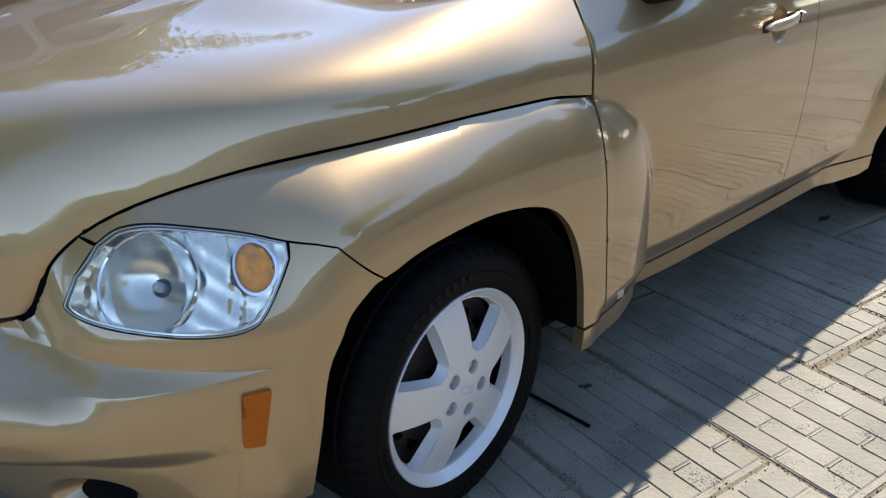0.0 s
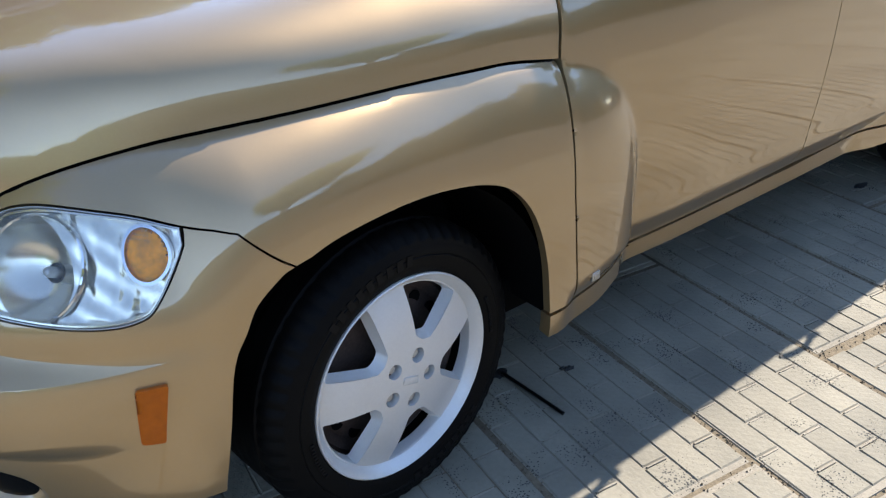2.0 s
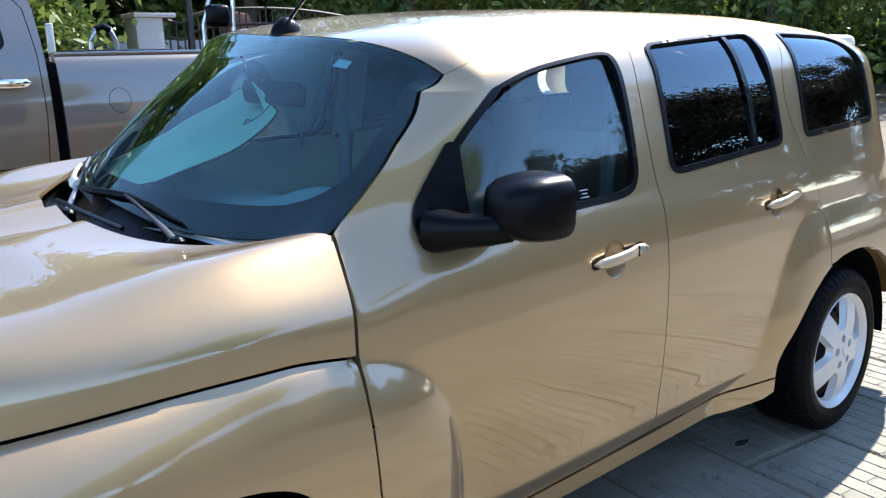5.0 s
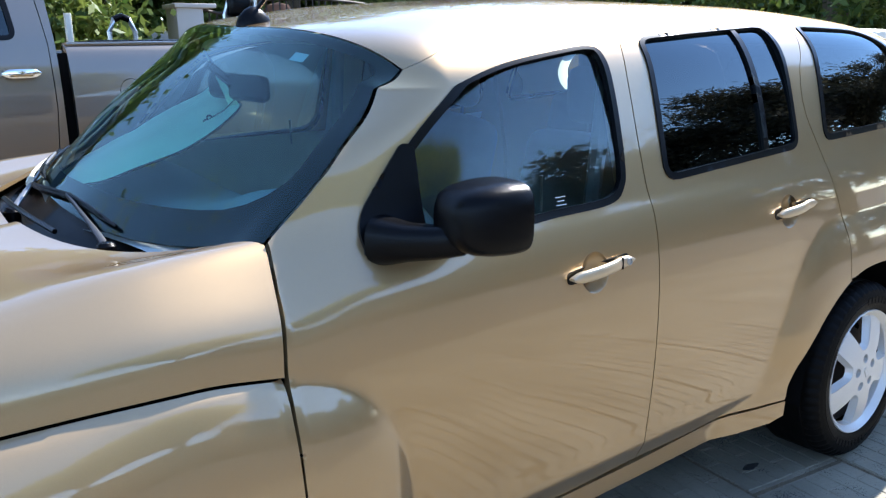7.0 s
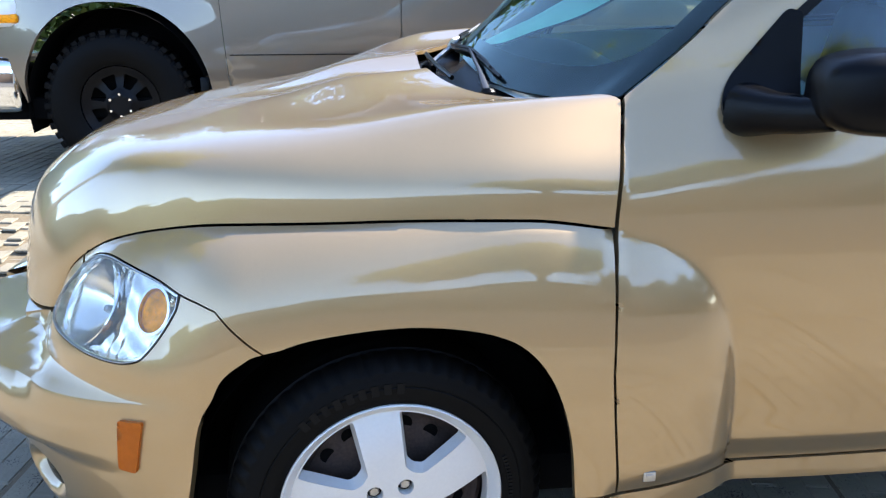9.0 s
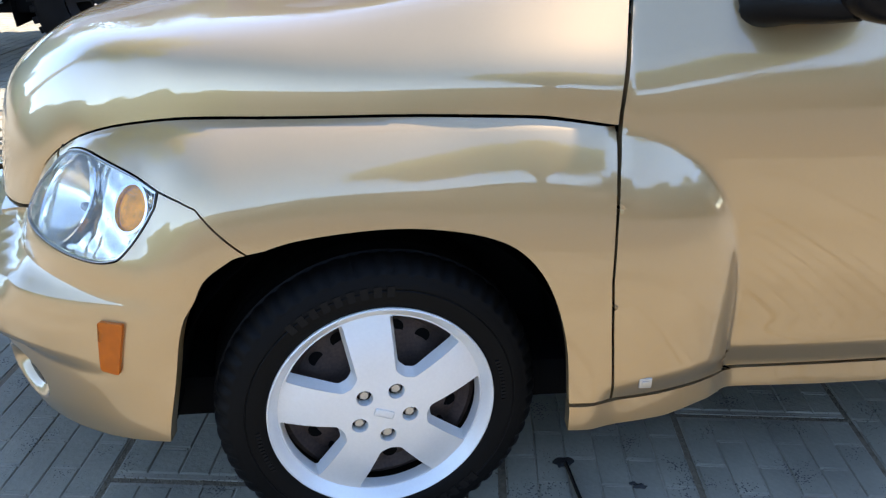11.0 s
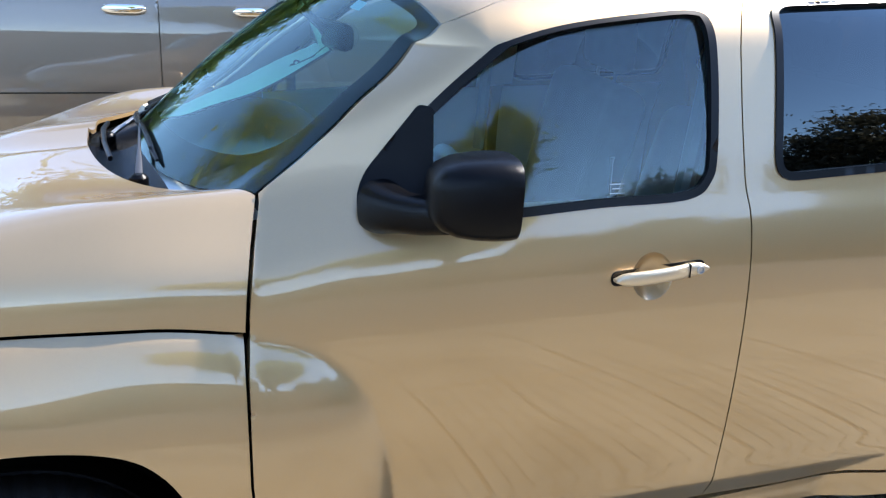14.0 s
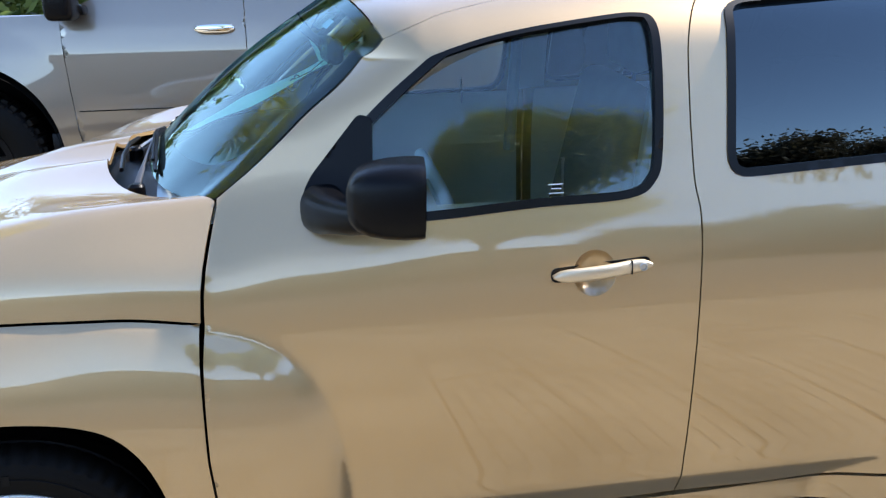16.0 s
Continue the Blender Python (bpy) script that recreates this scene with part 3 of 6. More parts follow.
def cup_ring(c, k=1.0):
    return [(c[0] + 0.048 * k * math.cos(a), c[1] + 0.050 * k * math.sin(a)) for a in np.linspace(0, math.tau, 41)[:-1]]


def shrink(o, d=E_GAP):
    return inset(o, d)


def pane_form(nodes):
    """The flank made even for glass: one plain curve from sill to roof rail."""
    def form(x, s):
        x, s = np.broadcast_arrays(np.asarray(x, float), np.asarray(s, float))
        out_h, out_z = 0.0, 0.0
        for i in range(3):
            w = np.ones_like(s)
            for j in range(3):
                if j != i:
                    w = w * (s - nodes[j]) / (nodes[i] - nodes[j])
            _, h, z = upper(x, np.full_like(s, nodes[i]), 0.0)
            out_h, out_z = out_h + w * h, out_z + w * z
        return x, out_h, out_z
    return form


def window_set(door, outline, glass, sgn, band=0.0185, bar=None):
    """Seal and pane of one window, let into its panel."""
    inner = inset(outline, band)
    lo, hi = min(p[1] for p in outline), max(p[1] for p in outline)
    link("window_seal", shell(off(upper, 0.004), outline, [inner], 0.02, 0.016, sgn), SEAL, door)
    link("window_pane", shell(off(pane_form((lo, 0.52 * lo + 0.48 * hi, hi)), -0.007), inset(outline, band - 0.006), (), 0.03, 0, sgn), glass, door)


FOG = [(-0.775 + 0.105 * math.cos(a), 0.345 + 0.050 * math.sin(a)) for a in np.linspace(0, math.tau, 33)[:-1]]


def sill_form(u, z):
    """The flank with the wings' ends run softly into the sill."""
    u = np.asarray(u, float)
    x, _, zz = side(u, z)
    return x, sum(w * side(u + d, z)[1] for d, w in ((-0.024, 0.15), (-0.012, 0.2), (0.0, 0.3), (0.012, 0.2), (0.024, 0.15))), zz


def wagon_side(sgn):
    # front wing
    i = next(k for k, p in enumerate(ARCH_F) if p[0] >= -0.2112)
    wing = [(0.428, 0.868)] + [(0.426, z) for z in (0.8, 0.7, 0.6)] + [(0.434, 0.5), (0.444, 0.4), (0.450, 0.334), (0.362, 0.338)] + ARCH_F[i:][::-1] + [(-0.245, 0.72), (-0.278, 0.758), (-0.31, 0.768)] + LAMP_TOP + WING_TOP
    w = link("front_wing", shell(side, shrink(wing), (), 0.016, 0.02, sgn), GOLD, car)
    # front door
    d_out = [(0.436, 0.868)] + [(0.436 + 0.036 * max(0, (z - 0.873) / 0.227) ** 1.6, z) for z in (0.90, 0.94, 0.98, 1.02, 1.06, 1.09)] + A_PILLAR + ROOF_LINE[1:] + spline(B_SEAM, 5)[1:] + DOOR_LOW[::-1][1:] + [(0.446, 0.4), (0.436, 0.5), (0.428, 0.6), (0.428, 0.7), (0.430, 0.8)]
    fd = link("front_door", shell(upper, shrink(d_out), [F_WIN, cup_ring(CUP_F)], 0.0095, 0.02, sgn), GOLD, car)
    window_set(fd, F_WIN, DOOR_GLASS, sgn)
    # rear door
    k = next(j for j, p in enumerate(R_ARCH) if p[0] > 2.448)
    r_out = spline(B_SEAM, 5) + [(1.7, 0.342), (1.9, 0.352), (2.0, 0.345), (2.16, 0.340)] + R_ARCH[1:k] + C_SEAM[::-1] + [(2.0, 1.768)]
    rd = link("rear_door", shell(upper, shrink(r_out), [R_WIN, cup_ring(CUP_R)], 0.0135, 0.02, sgn), GOLD, car)
    window_set(rd, R_WIN, DARK_GLASS, sgn)
    bar = [(2.03, 1.143), (2.056, 1.144), (2.075, 1.607), (2.049, 1.604)]
    link("window_divider", shell(off(pane_form((1.106, 1.37, 1.652)), 0.001), bar, (), 0.03, 0.010, sgn), SEAL, rd)
    # quarter panel
    q_out = C_SEAM + R_ARCH[k:] + [(3.2, 0.33), (3.46, 0.36), (3.475, 0.7), (3.465, 1.0), (3.44, 1.3), (3.40, 1.5), (3.3, 1.68), (3.0, 1.755), (2.7, 1.772)]
    q = link("quarter_panel", shell(upper, shrink(q_out), [Q_WIN], 0.022, 0.02, sgn), GOLD, car)
    window_set(q, Q_WIN, DARK_GLASS, sgn, 0.02)
    # sill
    sill = [(0.362, 0.332), (0.45, 0.328), (0.56, 0.324), (0.635, 0.325), (0.69, 0.328), (0.90, 0.331), (1.25, 0.332), (1.5, 0.333), (1.9, 0.347), (2.0, 0.340), (2.163, 0.336), (2.16, 0.285), (2.10, 0.272), (1.95, 0.274), (1.88, 0.281), (1.5, 0.277), (0.95, 0.276), (0.725, 0.278), (0.66, 0.272), (0.58, 0.260), (0.42, 0.265), (0.365, 0.27)]
    link("sill", shell(sill_form, shrink(sill, 0.0015), (), 0.012, 0.03, sgn), GOLD, car)
    # front skirt and bumper
    bump = ARCH_F[:i + 1] + [(-0.245, 0.72), (-0.278, 0.758), (-0.31, 0.768), (-0.352, 0.775)] + LAMP_LOW[::-1] + [(-0.738, 0.7485), (-0.7135, 0.769), (WING_TOP[0][0] - 0.003, WING_TOP[0][1] - 0.0015)] + NOSE_EDGE + [(-0.85, 0.632), (-1.0, 0.625), (-1.34, 0.62), (-1.34, 0.27), (-1.0, 0.27), (-0.786, 0.275), (-0.63, 0.278), (-0.5, 0.28)]
    bump = shrink(bump, 0.0015)
    us = np.linspace(-1.335, TIP, 34)
    notch = [(u, float(shelf_top(u))) for u in us] + [(u, float(shelf_low(u))) for u in us[::-1]]
    cut = next(k for k in range(len(bump)) if bump[k][0] < -1.33 and bump[k][1] > notch[0][1] >= bump[(k + 1) % len(bump)][1])
    end = next(k for k in range(cut, len(bump)) if bump[k][1] < notch[-1][1])
    b = link("front_bumper", shell(side, bump[:cut + 1] + notch + bump[end:], [FOG], 0.014, 0.03, sgn), GOLD, car)
    link("bumper_shelf", shell(lambda u, z: side(u, z, True), notch, (), 0.012, 0.0, sgn), GOLD, b)
    def funnel(u, v):
        r = np.hypot((u + 0.775) / 0.105, (v - 0.345) / 0.050)
        return off(side, -0.055 * np.clip(1 - r**2, 0, 1)**1.6)(u, v)
    link("fog_lamp_recess", shell(funnel, FOG, (), 0.0045, 0, sgn), GOLD, b)
    hole = [(-0.745 + 0.074 * math.cos(a), 0.343 + 0.040 * math.sin(a)) for a in np.linspace(0, math.tau, 29)[:-1]]
    link("fog_lamp", shell(off(side, -0.020), hole, (), 0.012, 0.03, sgn), BLACK, b)
    mk = rounded([(-0.477, 0.541), (-0.427, 0.541), (-0.4456, 0.435), (-0.482, 0.440)], 0.006)
    link("side_marker", shell(off(side, 0.0075), mk, (), 0.012, 0.012, sgn), MARKER, b, "amber side marker reflector")
    lamp = inset(LAMP_TOP + LAMP_LOW, 0.0018)
    hl = link("headlamp", shell(off(side, 0.001), lamp, (), 0.014, 0, sgn), LENS, car, "clear slightly hazed headlamp with amber indicator")
    link("lamp_rim", shell(off(side, 0.0025), lamp, [inset(lamp, 0.0014)], 0.012, 0.02, sgn), STEEL, hl)
    def dish(u, v):
        wave = 0.004 * np.sin(17 * u - 30 * v) + 0.003 * np.sin(55 * u + 9 * v) + 0.0016 * np.sin(140 * u + 60 * v) * np.sin(95 * v - 50 * u) + 0.014 * np.clip((u + 0.54) / 0.1, 0, 1) * np.clip((0.80 - v) / 0.12, 0, 1)
        return off(side, -0.018 - wave)(u, v)
    def disc(cu, cv, r, n=40):
        return [(cu + r * math.cos(a), cv + r * math.sin(a)) for a in np.linspace(0, math.tau, n + 1)[:-1]]
    link("lamp_wall", shell(off(side, -0.0015), inset(lamp, 0.0025), [inset(lamp, 0.005)], 0.012, 0.022, sgn), REFLECTOR, hl)
    link("reflector", shell(dish, inset(lamp, 0.004), [disc(-0.632, 0.728, 0.074)], 0.006, 0, sgn), REFLECTOR, hl)
    # round bowl, set square to the lens
    e = 1e-3
    c0, cu, cv = [np.array([float(q) for q in side(a, b)]) for a, b in ((-0.632, 0.728), (-0.632 + e, 0.728), (-0.632, 0.728 + e))]
    nrm = np.cross(cu - c0, cv - c0)
    nrm = Vector(nrm * (1 if nrm[1] > 0 else -1)).normalized()
    nrm.y, at = sgn * nrm.y, Vector((c0[0], sgn * c0[1], c0[2]))
    tilt = Vector((0, -1, 0)).rotation_difference(nrm).to_matrix().to_4x4()
    seat_ = Matrix.Translation(at - nrm * 0.016) @ tilt
    part("bowl", lathe(bmesh.new(), [(0.084 * math.sqrt(q), 0.055 * (1 - q)) for q in (1.0, 0.9, 0.8, 0.68, 0.56, 0.44, 0.32, 0.2, 0.1, 0.04)], 48, seat_), REFLECTOR, hl)
    part("bowl_ring", lathe(bmesh.new(), [(0.0885, 0.006), (0.088, -0.002), (0.086, -0.004), (0.083, -0.002), (0.0825, 0.006)], 56, seat_), CHROME, hl)
    part("bulb", lathe(bmesh.new(), [(0.009, 0.06), (0.009, 0.034), (0.006, 0.028), (0.0, 0.026)], 16, seat_), STEEL, hl)
    def dome(u, v):
        r = np.hypot(u + 0.418, v - 0.742) / 0.037
        return off(side, -0.016 + 0.010 * np.sqrt(np.clip(1 - r**2, 0, 1)))(u, v)
    link("indicator", shell(dome, disc(-0.418, 0.742, 0.0365), (), 0.006, 0, sgn), AMBER, hl, "amber turn indicator")
    link("indicator_ring", shell(off(side, -0.004), disc(-0.418, 0.742, 0.0415), [disc(-0.418, 0.742, 0.0365)], 0.008, 0.016, sgn), CHROME, hl)
    for k in range(4):
        lip = [(u, z - 0.008 - 0.0065 * k) for u, z in LAMP_TOP[3:16]]
        link("lens_flute", shell(off(side, -0.003), lip + [(u, z - 0.003) for u, z in lip[::-1]], (), 0.012, 0.003, sgn), LENS, hl)
    return fd, rd, b


left_door, left_rear, left_bumper = wagon_side(-1)
wagon_side(1)

# added black bars that darken the gap under each bonnet seam like shade
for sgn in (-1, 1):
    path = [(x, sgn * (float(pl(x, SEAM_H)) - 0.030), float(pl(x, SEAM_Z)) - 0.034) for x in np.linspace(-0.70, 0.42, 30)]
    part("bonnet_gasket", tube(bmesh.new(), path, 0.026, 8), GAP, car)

# bonnet, roof, screen
def both(fn, outline, step, rim, name, mat, parent=None, label="", holes=(), scale=(1, 1)):
    """A sheet that spans both sides, as one mesh."""
    bm = bmesh.new()
    for sgn in (-1, 1):
        me = shell(fn, outline, holes, step, rim, sgn, scale=scale)
        bm.from_mesh(me)
        bpy.data.meshes.remove(me)
    bmesh.ops.remove_doubles(bm, verts=[v for v in bm.verts if abs(v.co.y) < 1e-4], dist=2e-4)
    me = bpy.data.meshes.new(name)
    bm.to_mesh(me)
    bm.free()
    me.shade_smooth()
    return link(name, me, mat, parent or car, label)


both(bonnet, [(0.0, 0.0), (0.2, 0.004), (0.5, 0.001), (0.8, 0.0), (0.995, 0.0), (0.995, 1), (0.0, 1)], 0.018, 0.010, "bonnet", GOLD, scale=(1.3, 1.0))
both(upper, [*ROOF_LINE[::-1][::-1], (2.0, 1.772), (2.464, 1.779), (2.7, 1.776), (3.0, 1.759), (3.3, 1.684), (3.38, 1.9), (3.40, 2.2), *[(0.838 - 0.085 * (1 - (1 - q) ** 1.6), 1.475 + 0.725 * q) for q in np.linspace(1, 0.06, 14)]], 0.03, 0.0, "roof", GOLD)
pane = [(0.001, 0.001), (0.9999, 0.001), (0.9999, 0.999), (0.001, 0.999)]
both(screen, pane, 0.03, 0.0, "windscreen", SCREEN_GLASS)
both(off(screen, -0.004), pane, 0.02, 0.0, "screen_border", SEAL, holes=[rounded([(0.085, 0.17), (0.9995, 0.10), (0.9995, 0.955), (0.075, 0.93)], [0.2, 0, 0, 0.08])])


def wheel(name, m, side_label):
    w = new(name)
    w.parent = car
    w.matrix_basis = m
    prof = [(0.205, 0.10), (0.212, 0.02), (0.220, -0.010), (0.225, -0.0125), (0.229, -0.0165), (0.245, -0.021), (0.262, -0.0225), (0.264, -0.0205), (0.267, -0.0225), (0.284, -0.020), (0.288, -0.0175), (0.292, -0.0175)]
    prof += [(0.298, -0.0155), (0.308, -0.006), (0.3165, 0.006), (0.3205, 0.020), (0.3205, 0.031), (0.315, 0.0335)]
    block = range(len(prof) - 6, len(prof) - 1)
    for g in (0.055, 0.092, 0.129, 0.166):
        prof += [(0.3215, g - 0.017), (0.322, g - 0.004), (0.315, g - 0.003), (0.315, g + 0.003)]
    bm = lathe(bmesh.new(), prof + [(0.3215, 0.19), (0.312, 0.205), (0.28, 0.21), (0.2, 0.2)], 288)
    bm.verts.ensure_lookup_table()
    for i in block:   # lugs on the shoulder
        for k in range(288):
            if k % 5 in (0, 1):
                v = bm.verts[i * 288 + k]
                v.co.x, v.co.z, v.co.y = v.co.x * 0.989, v.co.z * 0.989, v.co.y + 0.002
    marks = bmesh.new()
    for a0, n_, tall in ((-0.55, 9, 0.022), (2.5, 9, 0.022), (1.35, 12, 0.008), (4.4, 12, 0.008)):
        for k in range(n_):
            q = Matrix.Rotation(a0 + k * tall * 4.3, 4, "Y") @ Matrix.Translation((0, 0, 0.262 if tall > 0.02 else 0.243))
            box(marks, (-tall * 0.30, -0.0238, -tall / 2), (tall * 0.36, -0.018, tall / 2), 0.0, q @ Matrix.Rotation(0.0, 4, "X"))
    part("tyre", bm, TYRE, w)
    tagged(part("sidewall_lettering", marks, LETTER, w), kind="stuff")
    def face(u, v):
        r = np.sqrt(u * u + v * v)
        dish = pl(r, [(0, 0.027), (0.03, 0.027), (0.07, 0.0245), (0.085, 0.0235), (0.12, 0.020), (0.16, 0.012), (0.19, 0.003), (0.208, -0.003), (0.216, 0.008), (0.224, 0.021)])
        return u, 0 * u - dish, v + 0 * u
    holes = []
    for k in range(5):
        a = k * math.tau / 5 + math.radians(36)
        hole = [(0.2005 * math.sin(a + d), 0.2005 * math.cos(a + d)) for d in np.linspace(-0.40, 0.40, 9)] + [(0.094 * math.sin(a + 0.22), 0.094 * math.cos(a + 0.22)), (0.086 * math.sin(a), 0.086 * math.cos(a)), (0.094 * math.sin(a - 0.22), 0.094 * math.cos(a - 0.22))]
        holes.append(rounded(hole, 0.006, 3))
    for k in range(5):
        a = (k + 0.5) * math.tau / 5
        holes.append([(0.053 * math.sin(a) + 0.0165 * math.cos(b), 0.053 * math.cos(a) + 0.0165 * math.sin(b)) for b in np.linspace(0, math.tau, 16)[:-1]])
    rim = [(0.2045 * math.cos(a), 0.2045 * math.sin(a)) for a in np.linspace(0, math.tau, 73)[:-1]]
    cap = link("wheel_cover", shell(face, rim, holes, 0.012, 0.004, 1, centre=(0, 0.5, 0)), CAP, w, "silver five-spoke plastic wheel cover")
    for k, o in enumerate(holes):   # splayed walls of the windows and the nut wells
        bm, deep = bmesh.new(), 0.024 if k < 5 else 0.018
        c = np.mean(np.array(o), 0)
        rows = []
        for d, f in ((0.0, 1.0), (0.35, 0.965), (1.0, 0.86 if k < 5 else 0.93)):
            q = c + (np.array(o) - c) * f
            _, fy, _ = face(np.array([p[0] for p in o]), np.array([p[1] for p in o]))
            rows.append([bm.verts.new((p[0], float(y) + d * deep, p[1])) for p, y in zip(q, fy)])
        for u, v in zip(rows[:-1], rows[1:]):
            for j in range(len(o)):
                bm.faces.new((u[j], u[(j + 1) % len(o)], v[(j + 1) % len(o)], v[j]))
        part("window_wall" if k < 5 else "nut_well", bm, CAP, cap)
    part("trim_ring", lathe(bmesh.new(), [(0.2020, 0.012), (0.2030, 0.0015), (0.2065, -0.002), (0.211, -0.008), (0.217, -0.0145), (0.222, -0.0185), (0.2245, -0.017), (0.2255, -0.006)], 96), CAP, cap)
    for k in range(5):
        a = (k + 0.5) * math.tau / 5
        nut = lathe(bmesh.new(), [(0.0115, 0.01), (0.0115, -0.012), (0.009, -0.016), (0.0, -0.016)], 6, Matrix.Translation((0.053 * math.sin(a), 0, 0.053 * math.cos(a))))
        part("wheel_nut", nut, STEEL, w)
    bm = lathe(bmesh.new(), [(0.20, 0.05), (0.19, 0.045), (0.17, 0.06), (0.14, 0.05), (0.10, 0.045), (0.0, 0.04)], 48)
    part("steel_wheel", bm, RUST, w)
    for k in range(16):
        a = k * math.tau / 16
        # flat near-black disc, its colour standing in for a shaded hole
        bm = lathe(bmesh.new(), [(0.016, 0.0), (0.016, -0.0015), (0.0, -0.0015)], 14)
        bm.transform(Matrix.Translation((0.15 * math.sin(a), 0.0535, 0.15 * math.cos(a))))
        part("vent_hole", bm, GAP, w)
    return w


SPIN = math.radians(-8)
for name, x, a, s in (("wheel", 0.0, SPIN, -1), ("wheel", 2.629, 0.5, -1), ("wheel", 0.0, 0.3, 1), ("wheel", 2.629, 0.9, 1)):
    steer = math.radians(6.1) if x == 0 else 0.0   # front wheels turned a little to the left
    m = Matrix.Translation((x, s * (0.810 if x == 0 else 0.822), 0.320)) @ Matrix.Rotation(steer, 4, "Z") @ (Matrix.Rotation(math.pi, 4, "Z") if s > 0 else Matrix.Identity(4)) @ Matrix.Rotation(a, 4, "Y")
    wheel(name, m, "")

# inner structure: wheel houses, floor pan, backing behind the shut lines; their shade is in the colour
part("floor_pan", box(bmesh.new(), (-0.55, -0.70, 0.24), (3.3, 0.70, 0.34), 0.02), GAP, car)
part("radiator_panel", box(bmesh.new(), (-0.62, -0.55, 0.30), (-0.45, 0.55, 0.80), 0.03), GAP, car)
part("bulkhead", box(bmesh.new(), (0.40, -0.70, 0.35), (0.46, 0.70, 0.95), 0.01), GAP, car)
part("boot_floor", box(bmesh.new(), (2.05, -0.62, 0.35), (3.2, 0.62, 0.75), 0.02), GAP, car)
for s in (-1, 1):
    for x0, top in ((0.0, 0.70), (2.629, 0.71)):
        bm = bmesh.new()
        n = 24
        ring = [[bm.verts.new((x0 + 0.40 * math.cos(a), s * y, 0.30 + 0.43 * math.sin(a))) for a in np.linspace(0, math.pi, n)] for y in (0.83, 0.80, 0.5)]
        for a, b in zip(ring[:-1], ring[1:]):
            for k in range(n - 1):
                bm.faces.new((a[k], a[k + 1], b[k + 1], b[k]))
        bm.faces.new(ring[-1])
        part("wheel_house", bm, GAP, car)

DIRT = material("joint_dirt", (0.13, 0.10, 0.06), 0.95, scale=2.5, vary=0.4, fine=90, bump=0.004)

# ---- ground sheet ----
bm = bmesh.new()
ys = [-300, -60, -20, -6, -3] + list(np.linspace(-2, 4, 49)) + [6, 20, 60, 300]
xs = [-300, -60, -15, -6, -3, 0, 3, 6, 15, 60, 300]
grid = [[bm.verts.new((x, y, float(rise(y)) - 0.0045)) for x in xs] for y in ys]
for a, b in zip(grid[:-1], grid[1:]):
    for k in range(len(xs) - 1):
        bm.faces.new((a[k], a[k + 1], b[k + 1], b[k]))
tagged(part("ground", bm, DIRT, None), "bare ground and joint dirt of the drive", "drive", kind="structure")
ASPHALT = material("worn_asphalt", (0.085, 0.075, 0.06), 0.85, scale=2.2, vary=0.2, fine=90, bump=0.002)
tagged(part("road", box(bmesh.new(), (-60, -14.9, -0.02), (60, -3.55, 0.012), 0.005), ASPHALT, None), "plain worn asphalt road beside the paved drive", "road", kind="structure")


# ---- the wagon's small parts ----
def skin(x, z, d=0.0, sgn=-1):
    """A point of the flank, d outside it."""
    a = off(upper, d)(np.array([x]), np.array([z]))
    return Vector((float(a[0][0]), sgn * float(a[1][0]), float(a[2][0])))


def loft(sections, mat_name, parent, mat, label="", caps=True):
    """A body through closed rings of points."""
    bm = bmesh.new()
    rings = [[bm.verts.new(p) for p in s] for s in sections]
    n = len(rings[0])
    for a, b in zip(rings[:-1], rings[1:]):
        for k in range(n):
            bm.faces.new((a[k], a[(k + 1) % n], b[(k + 1) % n], b[k]))
    if caps:
        bm.faces.new(rings[0][::-1]), bm.faces.new(rings[-1])
    bmesh.ops.recalc_face_normals(bm, faces=bm.faces[:])
    return part(mat_name, bm, mat, parent, label)


def squircle(c, a, b, ra, rb, n=24, p=3.2):
    """A rounded-square ring about c in the plane of a and b."""
    out = []
    for k in range(n):
        t = k * math.tau / n
        ct, st = math.cos(t), math.sin(t)
        out.append(Vector(c) + Vector(a) * ra * math.copysign(abs(ct) ** (2 / p), ct) + Vector(b) * rb * math.copysign(abs(st) ** (2 / p), st))
    return out


